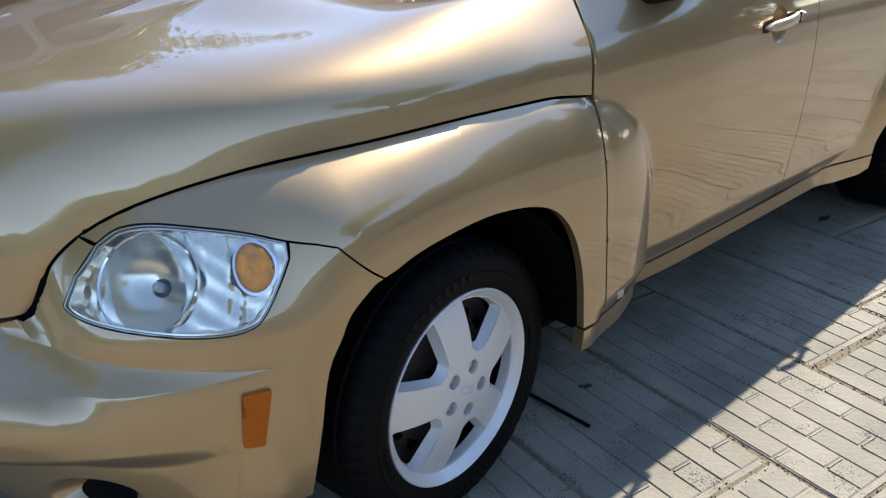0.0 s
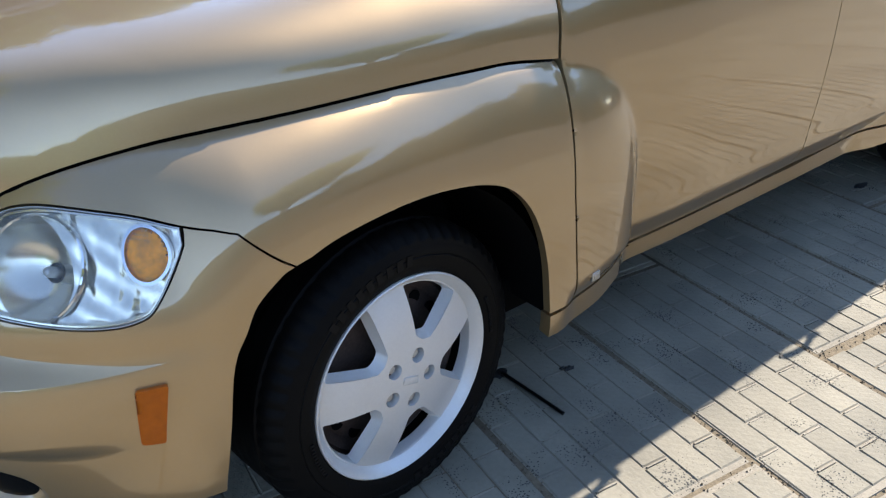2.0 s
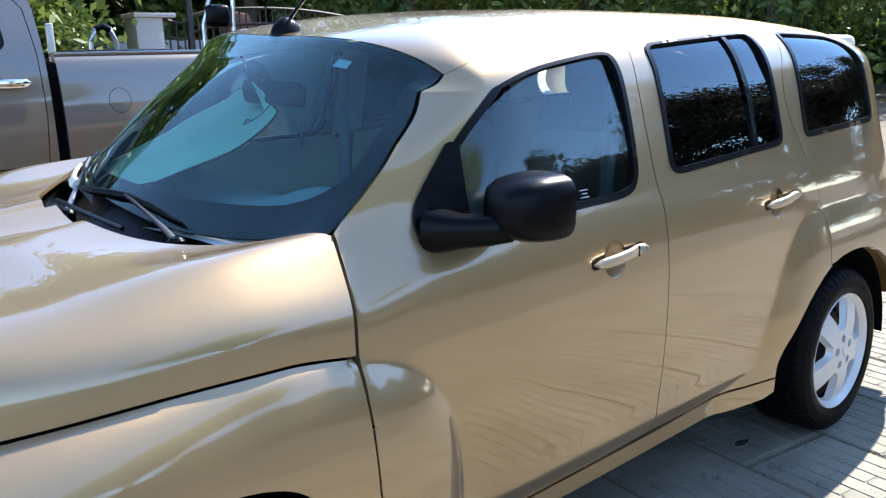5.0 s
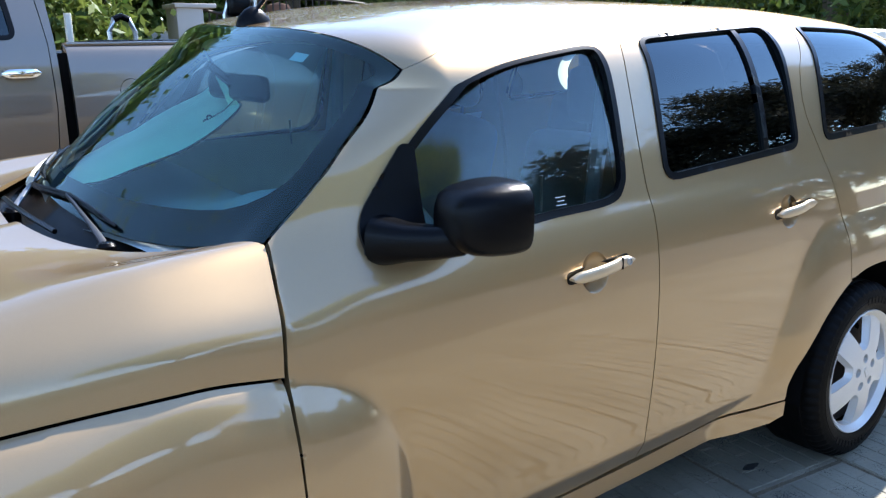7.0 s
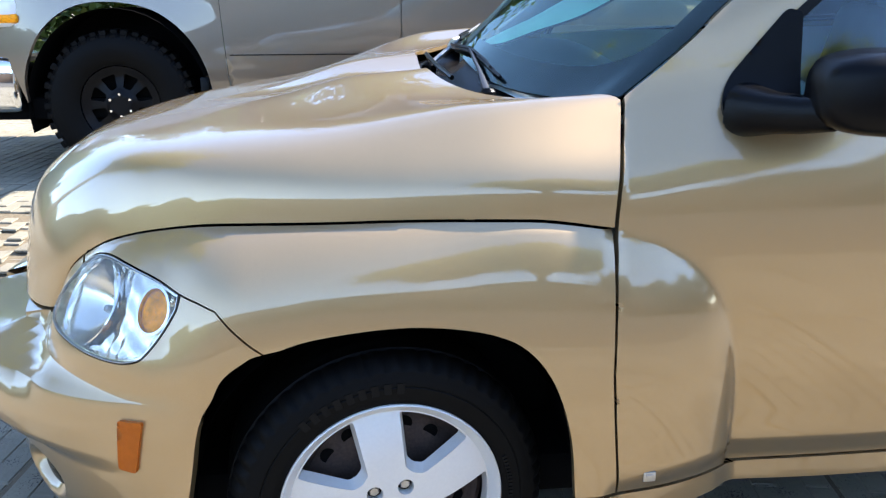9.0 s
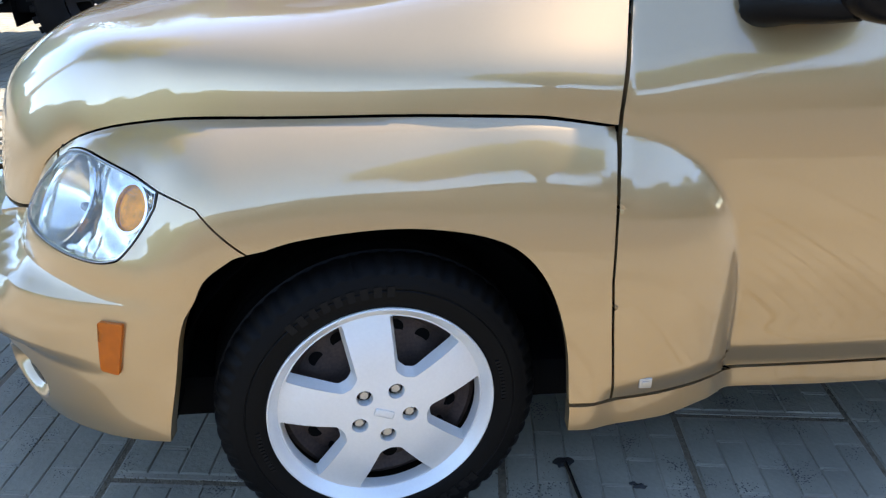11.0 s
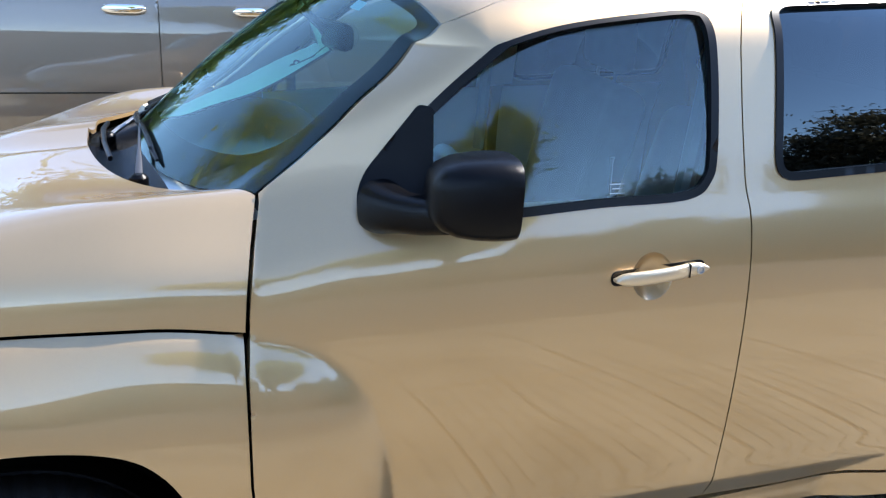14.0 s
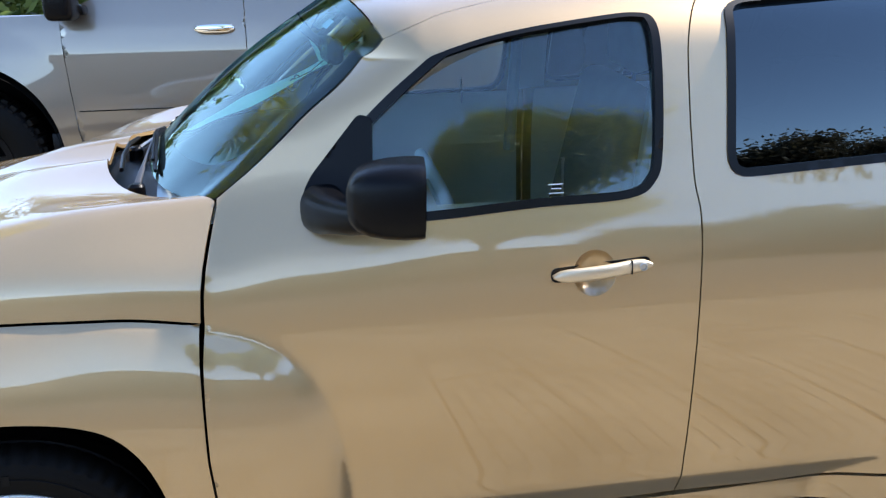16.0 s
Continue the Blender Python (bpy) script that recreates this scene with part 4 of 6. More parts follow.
def handle(door, x0, x1, z0, z1, sgn, lock, cup_at):
    """Pull handle with its cup and end cap."""
    cx, cz = cup_at
    def cup(u, v):
        r = np.hypot((u - cx) / 0.048, (v - cz) / 0.050)
        x, h, z = upper(u, v)
        return x, h - 0.026 * np.clip(1 - r**2.5, 0, 1), z
    ring = cup_ring(cup_at)
    link("handle_cup", shell(cup, ring, (), 0.006, 0.002, sgn), GOLD, door)
    n = 15
    secs = []
    for k in range(n):
        t = k / (n - 1)
        p = skin(x0 + (x1 - x0) * t, z0 + (z1 - z0) * t, 0.010 + 0.018 * math.sin(math.pi * min(1, t * 1.25)) ** 0.6 if 0 < t < 0.8 else 0.014, sgn)
        end = min(1.0, math.sqrt(max(0.05, 1 - (abs(2 * t - 1)) ** 8)))
        secs.append(squircle(p, (0, 1, 0), (-0.06, 0, 1), 0.009, 0.0145 * end, 16, 2.8))
    loft(secs, "handle", door, HANDLE, "gold painted pull handle")
    back = rounded([(x0 - 0.002, z0 - 0.0155), (x1 + 0.002, z1 - 0.0155), (x1 + 0.002, z1 + 0.0155), (x0 - 0.002, z0 + 0.0155)], 0.0153)
    link("handle_gasket", shell(off(upper, 0.002), back, [ring_in(cx, (z0 + z1) / 2)], 0.01, 0.003, sgn), SEAL, door)
    if lock:
        p = skin(x1 - 0.022, z1 - 0.003, 0.022, sgn)
        bm = lathe(bmesh.new(), [(0.009, 0.004), (0.009, -0.003), (0.007, -0.004), (0.006, -0.001), (0, -0.001)], 20)
        bm.transform(Matrix.Translation(p))
        part("lock_barrel", bm, STEEL, door)
        bm = box(bmesh.new(), (x1 - 0.0475, p.y - 0.0035, z1 - 0.015), (x1 - 0.0462, p.y + 0.01, z1 + 0.014))
        part("end_cap_joint", bm, SEAL, door)


def ring_in(cx, cz):
    return [(cx + 0.049 * math.cos(a), cz + 0.0175 * math.sin(a)) for a in np.linspace(0, math.tau, 31)[:-1]]


HANDLE = material("handle_paint", (0.52, 0.41, 0.27), 0.36, 0.6, 0.35, scale=20, vary=0.04)
handle(left_door, 1.158, 1.374, 0.928, 0.942, -1, True, CUP_F)
handle(left_rear, 2.040, 2.240, 0.958, 0.972, -1, False, CUP_R)


def mirror(door, sgn):
    """Door mirror: sail, arm and housing with its glass."""
    sail = rounded([(0.655, 1.052), (0.79, 1.055), (0.802, 1.262), (0.775, 1.27), (0.665, 1.14), (0.644, 1.09)], [0.02, 0.005, 0.008, 0.012, 0.03, 0.03])
    link("mirror_sail", shell(off(upper, 0.010), sail, (), 0.015, 0.012, sgn), BLACK, door)
    s = sgn
    arm = [(Vector((0.690, s * 0.742, 1.085)), 0.048, 0.052), (Vector((0.698, s * 0.775, 1.086)), 0.043, 0.046), (Vector((0.715, s * 0.81, 1.088)), 0.036, 0.038), (Vector((0.745, s * 0.86, 1.092)), 0.034, 0.034), (Vector((0.775, s * 0.90, 1.100)), 0.032, 0.032)]
    secs = []
    for i, (c, ra, rb) in enumerate(arm):
        d = (arm[min(i + 1, 4)][0] - arm[max(i - 1, 0)][0]).normalized()
        a = d.cross(Vector((0, 0, 1))).normalized()
        secs.append(squircle(c, a, a.cross(d), ra, rb, 24, 2.6))
    loft(secs, "mirror_arm", door, BLACK)
    # housing: rings from the nose back to the glass
    secs = []
    for dx, k in ((0.0, 0.30), (0.006, 0.55), (0.02, 0.76), (0.045, 0.90), (0.075, 0.97), (0.11, 1.0), (0.135, 0.99), (0.145, 0.965)):
        c = Vector((0.735 + dx, s * (0.893 + 0.02 * (dx / 0.145)), 1.137))
        ax = Vector((0.10, -s, 0)).normalized()
        secs.append(squircle(c, ax, (0.03, 0, 1), 0.088 * k, 0.073 * k, 32, 3.6))
    h = loft(secs, "mirror_housing", door, BLACK, "black textured plastic mirror housing", caps=True)
    bm = bmesh.new()
    bm.faces.new([bm.verts.new(p) for p in squircle((0.8815, s * 0.913, 1.137), Vector((0.10, -s, 0)).normalized(), (0.03, 0, 1), 0.074, 0.060, 32, 3.6)])
    part("mirror_glass", bm, CHROME, door)


mirror(left_door, -1)

# small square emblem on the door's lower front corner, fuel-type badge shape only
bm = bmesh.new()
p = skin(0.515, 0.372, 0.002)
box(bm, (-0.013, -0.003, -0.011), (0.013, 0.003, 0.011), 0.002)
box(bm, (-0.008, -0.0045, -0.006), (0.008, -0.002, 0.006), 0.001)
bm.transform(Matrix.Translation(p))
part("emblem", bm, STEEL, left_door, "small square silver emblem")

# wheel emblem plates are plain bars
def wheel_plate(m):
    bm = bmesh.new()
    box(bm, (-0.020, -0.0035, -0.008), (0.020, 0.0, 0.008), 0.003)
    bm.transform(m)
    return bm


for w in [o for o in car.children if o.name.startswith("wheel") and o.data is None]:
    part("hub_emblem", wheel_plate(Matrix.Translation((0, -0.0265, 0)) @ Matrix.Rotation(0.5, 4, "Y")), CAP, w)

# antenna
ant = part("antenna_base", lathe(bmesh.new(), [(0.034, 0.0), (0.033, -0.012), (0.028, -0.028), (0.018, -0.043), (0.008, -0.052), (0, -0.054)], 24, Matrix.Translation((0.80, 0.0, 1.520)) @ Matrix.Rotation(-math.pi / 2, 4, "X") @ Matrix.Diagonal((1.5, 1, 0.8, 1))), BLACK, car)
part("antenna_mast", tube(bmesh.new(), [(0.81, 0, 1.565), (0.90, 0, 1.66), (1.10, 0, 1.87)], [0.006, 0.004, 0.003], 8), BLACK, ant)

# scuttle tray, wipers
def tray(u, v):
    h = 0.655 * (1 - np.asarray(u, float))
    x0 = scuttle(h) - 0.01
    x1, h1, z1 = screen(u, 0.03 + 0 * h)
    z0 = pl(h, REAR_EDGE) - 0.03
    v = np.asarray(v, float)
    return x0 + (x1 + 0.03 - x0) * v, h, z0 + (z1 - 0.012 - z0) * v - 0.045 * np.sin(np.pi * v) ** 0.6


both(tray, [(0.02, 0), (1, 0), (1, 1), (0.02, 1)], 0.03, 0.0, "scuttle_panel", BLACK)
def on_screen(y, v, d=0.012):
    """A point d above the windscreen at this y."""
    us = np.linspace(0, 1, 60)
    _, h, _ = screen(us, v + 0 * us)
    u = float(np.interp(abs(y), h[::-1], us[::-1]))
    x, h, z = off(screen, d)(np.array([u]), np.array([float(v)]))
    return Vector((float(x[0]), math.copysign(float(h[0]), y), float(z[0])))


def wiper(base, elbow, blade, arm_mat):
    """Low arm from its pivot to the blade that lies on the foot of the screen."""
    bm = lathe(bmesh.new(), [(0.020, 0.03), (0.020, -0.006), (0.014, -0.013), (0, -0.014)], 20)
    bm.transform(Matrix.Translation(base) @ Matrix.Rotation(-math.pi / 2, 4, "X"))
    piv = part("wiper_pivot", bm, BLACK, car)
    d = (elbow - base).normalized()
    side_ = d.cross(Vector((0, 0, 1))).normalized()
    up = side_.cross(d)
    secs = []
    for t, w, lift in ((0.0, 0.008, 0.002), (0.12, 0.008, 0.006), (0.3, 0.0065, 0.008), (0.4, 0.0045, 0.008), (0.8, 0.0035, 0.007), (1.0, 0.003, 0.003)):
        secs.append(squircle(base.lerp(elbow, t) + up * lift, side_, up, w, 0.0045, 12, 3.0))
    loft(secs, "wiper_arm", piv, arm_mat)
    bm = tube(bmesh.new(), blade, [0.004] + [0.0065] * (len(blade) - 2) + [0.004], 8)
    tube(bm, [p + Vector((-0.004, 0, 0.008)) for p in blade[1:-1]], 0.004, 6)
    part("wiper_blade", bm, BLACK, piv)


near = [on_screen(y, float(np.interp(y, (-0.34, -0.23, -0.12, 0.0, 0.19), (0.024, 0.046, 0.046, 0.014, 0.004))), 0.010) for y in np.linspace(-0.34, 0.19, 11)]
wiper(Vector((0.252, -0.392, 1.078)), on_screen(-0.117, 0.04, 0.016), near, ARM)
far = [on_screen(y, 0.05 + 0.03 * math.sin((y - 0.12) * 4), 0.009) for y in np.linspace(0.12, 0.60, 9)]
wiper(Vector((0.166, 0.058, 1.090)), on_screen(0.46, 0.10, 0.014), far, material("worn_grey_arm", (0.22, 0.22, 0.22), 0.4, 0.6, scale=40, vary=0.25))
cover = [on_screen(y, 0.03, 0.006) + Vector((-0.02, 0, 0.0)) for y in np.linspace(0.22, 0.52, 7)]
loft([squircle(p, (0.5, -0.2, 0.8), (0.8, 0.0, -0.5), 0.016, 0.007, 12, 3.0) for p in cover], "scuttle_end_cover", car, TAN, "cream plastic scuttle end cover")
part("washer_hose", tube(bmesh.new(), [(0.19, -0.25, 1.10), (0.17, -0.12, 1.115), (0.16, 0.02, 1.122), (0.165, 0.12, 1.115)], 0.006, 8), SEAL, car)

# ---- cabin ----
bm = bmesh.new()
n = 28
top = []
for i in range(n + 1):
    y = -0.66 + 1.32 * i / n
    hump = 0.052 * math.exp(-(abs(y + 0.385) / 0.15) ** 2.6)
    edge = 0.05 * (abs(y) / 0.66) ** 6
    row = [(0.34 - 0.1 * (1 - abs(y) / 0.66) , 1.080), (0.46, 1.098), (0.54, 1.104 + hump * 0.45), (0.62, 1.102 + hump * 0.92), (0.67, 1.098 + hump), (0.71, 1.085 + hump * 0.9), (0.76, 1.05 + 0.7 * hump), (0.80, 0.95), (0.82, 0.70), (0.80, 0.55)]
    top.append([bm.verts.new((x, y, z - edge)) for x, z in row])
for a, b in zip(top[:-1], top[1:]):
    for k in range(len(a) - 1):
        bm.faces.new((a[k], a[k + 1], b[k + 1], b[k]))
bmesh.ops.recalc_face_normals(bm, faces=bm.faces[:])
part("dashboard", bm, SLATE, car)
bm = bmesh.new()
ring = [Vector((0, 0.185 * math.cos(a), 0.185 * math.sin(a))) for a in np.linspace(0, math.tau, 41)]
tube(bm, ring, 0.016, 10, False)
tube(bm, [(0, -0.18, 0), (-0.03, 0, -0.01), (0, 0.18, 0)], 0.018, 8)
tube(bm, [(-0.03, 0, 0), (0, 0, -0.18)], 0.018, 8)
tube(bm, [(-0.02, 0, 0), (-0.25, 0, -0.01)], 0.03, 10)
bm.transform(Matrix.Translation((1.02, -0.36, 0.95)) @ Matrix.Rotation(math.radians(-24), 4, "Y"))
part("steering_wheel", bm, SLATE, car)


def seat(x, y, width, name="front_seat"):
    s = new(name)
    s.parent = car
    bm = bmesh.new()
    box(bm, (x - 0.28, y - width / 2, 0.50), (x + 0.25, y + width / 2, 0.66), 0.06, segments=3)
    part("cushion", bm, CLOTH, s)
    bm = bmesh.new()
    box(bm, (-0.07, y - width / 2, 0), (0.07, y + width / 2, 0.62), 0.06, Matrix.Translation((x + 0.27, 0, 0.60)) @ Matrix.Rotation(math.radians(16), 4, "Y"), 3)
    part("backrest", bm, CLOTH, s)
    for yy in ([y] if width < 0.7 else [y - 0.38, y + 0.38]):
        bm = bmesh.new()
        box(bm, (x + 0.42, yy - 0.13, 1.22), (x + 0.51, yy + 0.13, 1.40), 0.04, segments=3)
        tube(bm, [(x + 0.455, yy - 0.06, 1.15), (x + 0.465, yy - 0.06, 1.25)], 0.007, 6)
        tube(bm, [(x + 0.455, yy + 0.06, 1.15), (x + 0.465, yy + 0.06, 1.25)], 0.007, 6)
        part("headrest", bm, CLOTH, s)


seat(1.30, -0.37, 0.52)
seat(1.30, 0.37, 0.52)
seat(2.15, 0.0, 1.25, "rear_bench")
for s in (-1, 1):
    def card(u, v, s=s):
        x, h, z = upper(u, v)
        return x, h - 0.055, z
    low = [(0.55, 0.36), (1.46, 0.36), (1.46, 1.072), (1.3, 1.066), (0.95, 1.052), (0.60, 1.04)]
    xs_ = np.linspace(0.62, 1.43, 14)
    rails = [[skin(q, 1.085, -0.03, s) + Vector((0, 0, 0.004)), skin(q, 1.085, -0.055, s) + Vector((0, 0, 0.0)), skin(q, 1.07, -0.10, s) + Vector((0, 0, -0.03)), skin(q, 1.07, -0.11, s) + Vector((0, 0, -0.12)), skin(q, 1.07, -0.05, s) + Vector((0, 0, -0.13))] for q in xs_]
    loft(rails, "door_top_trim", car, TAN)
    link("door_lining", shell(card, low, (), 0.04, 0.0, s, centre=(1.0, s * 3.0, 0.7)), TAN, car)
    low = [(1.52, 0.36), (2.14, 0.36), (2.20, 1.11), (1.52, 1.09)]
    link("rear_door_lining", shell(card, low, (), 0.04, 0.0, s, centre=(1.9, s * 3.0, 0.7)), TAN, car)
    def post(u, v, s=s):
        x, h, z = upper(u, v)
        return x, h - 0.045, z
    link("pillar_trim", shell(post, [(1.415, 1.08), (1.56, 1.10), (1.56, 1.50), (1.43, 1.49)], (), 0.03, 0.0, s, centre=(1.5, s * 3.0, 1.2)), TAN, car)
    bm = tube(bmesh.new(), [(1.45, s * 0.66, 1.40), (1.43, s * 0.655, 1.2), (1.40, s * 0.64, 0.9)], 0.022, 8)
    part("seat_belt", bm, SLATE, car)
both(off(upper, -0.05), [(0.86, 1.56), (1.2, 1.60), (2.2, 1.62), (3.1, 1.62), (3.2, 2.2), (0.80, 2.2)], 0.06, 0.0, "headlining", TAN)
bm = bmesh.new()
box(bm, (-0.025, -0.125, -0.035), (0.02, 0.125, 0.035), 0.02, Matrix.Translation((0.735, -0.02, 1.366)) @ Matrix.Rotation(0.15, 4, "Z"), 3)
tube(bm, [(0.72, -0.01, 1.375), (0.66, 0, 1.43)], 0.012, 8)
part("rear_view_mirror", bm, BLACK, car)

# folding sunshade standing behind the far half of the windscreen, with an ornament hung from the mirror before it
shade_thing = thing("sunshade", "silver-green folding sunshade with dark piping behind the windscreen", "sunshade")
rim_yv = closed([(0.16, 0.015), (0.03, 0.085), (-0.08, 0.20), (-0.155, 0.40), (-0.168, 0.55), (-0.15, 0.66), (-0.10, 0.755), (0.0, 0.83), (0.2, 0.87), (0.40, 0.86), (0.50, 0.76), (0.54, 0.48), (0.60, 0.2), (0.60, 0.06), (0.45, 0.012), (0.3, 0.01)], 5)


def shade_point(y, v, back=0.0):
    wave = 0.006 * math.sin(9 * y + 5 * v) + 0.004 * math.sin(17 * y - 11 * v)
    return on_screen(y, v, -0.022 - 0.20 * v + 0.045 * v * v - back + wave * min(1.0, 4 * v))


mid_y, mid_v = 0.18, 0.46
bm = bmesh.new()
layers = []
for back in (0.0, 0.003):
    rings = []
    for k in (0.12, 0.35, 0.55, 0.75, 0.9, 1.0):
        rings.append([bm.verts.new(shade_point(mid_y + (p[0] - mid_y) * k, mid_v + (p[1] - mid_v) * k, back)) for p in rim_yv])
    for a, b in zip(rings[:-1], rings[1:]):
        for i in range(len(a)):
            j = (i + 1) % len(a)
            bm.faces.new((a[i], a[j], b[j], b[i]))
    bm.faces.new(rings[0])
    layers.append(rings[-1])
for i in range(len(rim_yv)):
    j = (i + 1) % len(rim_yv)
    bm.faces.new((layers[0][i], layers[0][j], layers[1][j], layers[1][i]))
bmesh.ops.recalc_face_normals(bm, faces=bm.faces[:])
part("shade_panel", bm, material("silvered_shade_cloth", (0.74, 0.86, 0.66), 0.42, 0.3, scale=9, vary=0.16, fine=260, bump=0.0006), shade_thing)
loop = [shade_point(p[0], p[1]) for p in rim_yv]
part("piping", tube(bmesh.new(), loop + loop[:1], 0.0032, 6, False), SEAL, shade_thing, "thin black edge piping")
hung = thing("hanging_ornament", "small dark ornament on a cord under the mirror", "ornament")
cord_top, knot = Vector((0.715, -0.03, 1.345)), Vector((0.640, -0.035, 1.300))
part("cord", tube(bmesh.new(), [cord_top, cord_top.lerp(knot, 0.5) + Vector((0.004, 0, -0.004)), knot], 0.0016, 6), SEAL, hung)
bm = bmesh.new()
for k, r in ((0.0, 0.008), (0.016, 0.012), (0.032, 0.008)):
    tube(bm, [knot + Vector((-0.5 * k, -0.3 * k, -0.8 * k)) + Vector((r * math.cos(a), 0.4 * r * math.sin(a), r * math.sin(a))) for a in np.linspace(0, math.tau, 13)], 0.0022, 6, False)
part("pendant", bm, ARM, hung)
bm = bmesh.new()
box(bm, (3.28, -0.55, 0.4), (3.36, 0.55, 1.0), 0.03)
box(bm, (3.20, -0.52, 1.42), (3.32, 0.52, 1.50), 0.03)
part("tailgate_lining", bm, TAN, car)
for s in (-1, 1):
    part("lock_pin", tube(bmesh.new(), [(1.225, s * 0.655, 1.06), (1.225, s * 0.655, 1.135), (1.225, s * 0.655, 1.15)], [0.003, 0.003, 0.005], 8), STEEL, car)
bm = bmesh.new()
q = [on_screen(-0.375 + a, 0.86 + b, -0.008) for a, b in ((-0.022, -0.025), (0.022, -0.025), (0.022, 0.025), (-0.022, 0.025))]
bm.faces.new([bm.verts.new(p) for p in q])
part("screen_label", bm, material("pale_label", (0.62, 0.70, 0.70), 0.6), car, "small pale label stuck inside the windscreen")
# tailgate: closes the rear
def tail(u, v):
    x, h, z = upper(np.asarray(u, float) * 0 + 3.47, v)
    return x + 0.01 + 0 * u, h * (1 - np.asarray(u, float)), z


both(tail, [(0, 0.34), (1, 0.34), (1, 1.05), (0, 1.05)], 0.05, 0.0, "tailgate", GOLD)
# window label
bm = bmesh.new()
for k, (a, b, zz) in enumerate(((0, 0.034, 0), (0, 0.034, 0.018), (0.006, 0.028, 0.009))):
    p = skin(1.16 + a, 1.098 + zz, -0.002)
    q = skin(1.16 + b, 1.098 + zz, -0.002)
    vs = [bm.verts.new(p + Vector((0, 0, -0.0012))), bm.verts.new(q + Vector((0, 0, -0.0012))), bm.verts.new(q + Vector((0, 0, 0.0012))), bm.verts.new(p + Vector((0, 0, 0.0012)))]
    bm.faces.new(vs)
part("window_label", bm, material("label_white", (0.55, 0.6, 0.6), 0.6), left_door, "small pale printed label in the window corner")


# the wagon leans: the drive climbs towards the pickup, so its far side stands higher
bpy.context.view_layer.update()
for ob in [car, shade_thing]:
    for child in ob.children_recursive:
        if child.type != "MESH":
            continue
        co = np.empty(len(child.data.vertices) * 3)
        child.data.vertices.foreach_get("co", co)
        co = co.reshape(-1, 3)
        m = np.array(child.matrix_world)
        at = co @ m[:3, :3].T + m[:3, 3]
        climb = 0.115 * 0.5 * (np.sqrt(at[:, 1] ** 2 + 0.16**2) + at[:, 1]) * ease(0.7, 1.0, at[:, 2]) * ease(-0.3, 0.25, at[:, 0])
        if climb.max() > 0.0005:
            up = np.linalg.inv(m[:3, :3]) @ np.array((0, 0, 1.0))
            child.data.vertices.foreach_set("co", (co + climb[:, None] * up).ravel())
            child.data.update()

# ---- the pickup on the far side of the wagon ----
pickup = thing("pickup_truck", "grey metallic crew-cab pickup with black off-road wheels", "pickup truck")
TY = 2.9   # its near flank
T_PROFILE = [(0.55, 0.06), (0.70, 0.02), (0.85, 0.0), (1.0, -0.005), (1.25, 0.0), (1.40, 0.015), (1.5, 0.035), (1.60, 0.06), (1.80, 0.13), (2.05, 0.24), (2.15, 0.34)]


def flank_t(x, z):
    """Near side of the pickup; the returned half-width is y itself."""
    x, z = np.broadcast_arrays(np.asarray(x, float), np.asarray(z, float))
    y = TY + pl(z, T_PROFILE)
    r = np.hypot((x + 1.40) / 0.62, (z - 0.66) / 0.66)
    y = y - 0.055 * np.clip(1.25 - r, 0, 0.4) ** 1.2 * (x < -0.72)
    return x, y + 0.5 * np.clip(-1.75 - x, 0, 1) ** 2, z


def bed_t(x, z):
    x, z = np.broadcast_arrays(np.asarray(x, float), np.asarray(z, float))
    y = TY - 0.01 + pl(z, [(0.55, 0.05), (0.85, 0.0), (1.10, 0.0), (1.25, 0.008), (1.35, 0.021), (1.45, 0.041), (1.51, 0.062), (1.535, 0.082), (1.545, 0.12)])
    return x, y, z


def t_shell(fn, o, holes=(), step=0.03, rim=0.03):
    return shell(fn, o, holes, step, rim, 1, centre=(0.3, 9.0, 1.0))


T_ARCH = spline([(-1.925, 0.66), (-1.91, 0.84), (-1.80, 1.06), (-1.62, 1.20), (-1.40, 1.235), (-1.16, 1.19), (-0.98, 1.05), (-0.88, 0.86), (-0.845, 0.66)], 6)
link("front_wing", t_shell(flank_t, [(-2.35, 0.95), (-2.35, 1.30), (-2.10, 1.40), (-1.4, 1.475), (-0.79, 1.50), (-0.782, 1.25), (-0.755, 0.8), (-0.735, 0.66)] + T_ARCH[::-1] + [(-2.0, 0.92)]), GREY, pickup)
fd_out = [(-0.779, 1.25), (-0.788, 1.50), (-0.60, 1.58), (-0.15, 2.02), (0.26, 2.06), (0.285, 1.5), (0.282, 1.0), (0.275, 0.68), (-0.728, 0.66), (-0.75, 0.8)]
fw = rounded([(-0.50, 1.585), (-0.08, 1.97), (0.22, 2.0), (0.23, 1.60)], 0.05)
door_t = link("front_door", t_shell(flank_t, fd_out, [fw]), GREY, pickup)
link("window_pane", t_shell(lambda u, v: (lambda q: (q[0], q[1] + 0.012, q[2]))(flank_t(u, v)), inset(fw, -0.01), (), 0.05, 0), DARK_GLASS, door_t)
rd_out = [(0.290, 1.5), (0.268, 2.06), (0.72, 2.06), (0.93, 1.80), (0.955, 1.55), (0.955, 1.2), (0.93, 0.9), (0.915, 0.68), (0.281, 0.68), (0.288, 1.0)]
rw = rounded([(0.32, 1.60), (0.32, 2.0), (0.66, 2.0), (0.775, 1.80), (0.795, 1.585)], 0.05)
rear_t = link("rear_door", t_shell(flank_t, rd_out, [rw]), GREY, pickup)
link("window_pane", t_shell(lambda u, v: (lambda q: (q[0], q[1] + 0.012, q[2]))(flank_t(u, v)), inset(rw, -0.01), (), 0.05, 0), DARK_GLASS, rear_t)
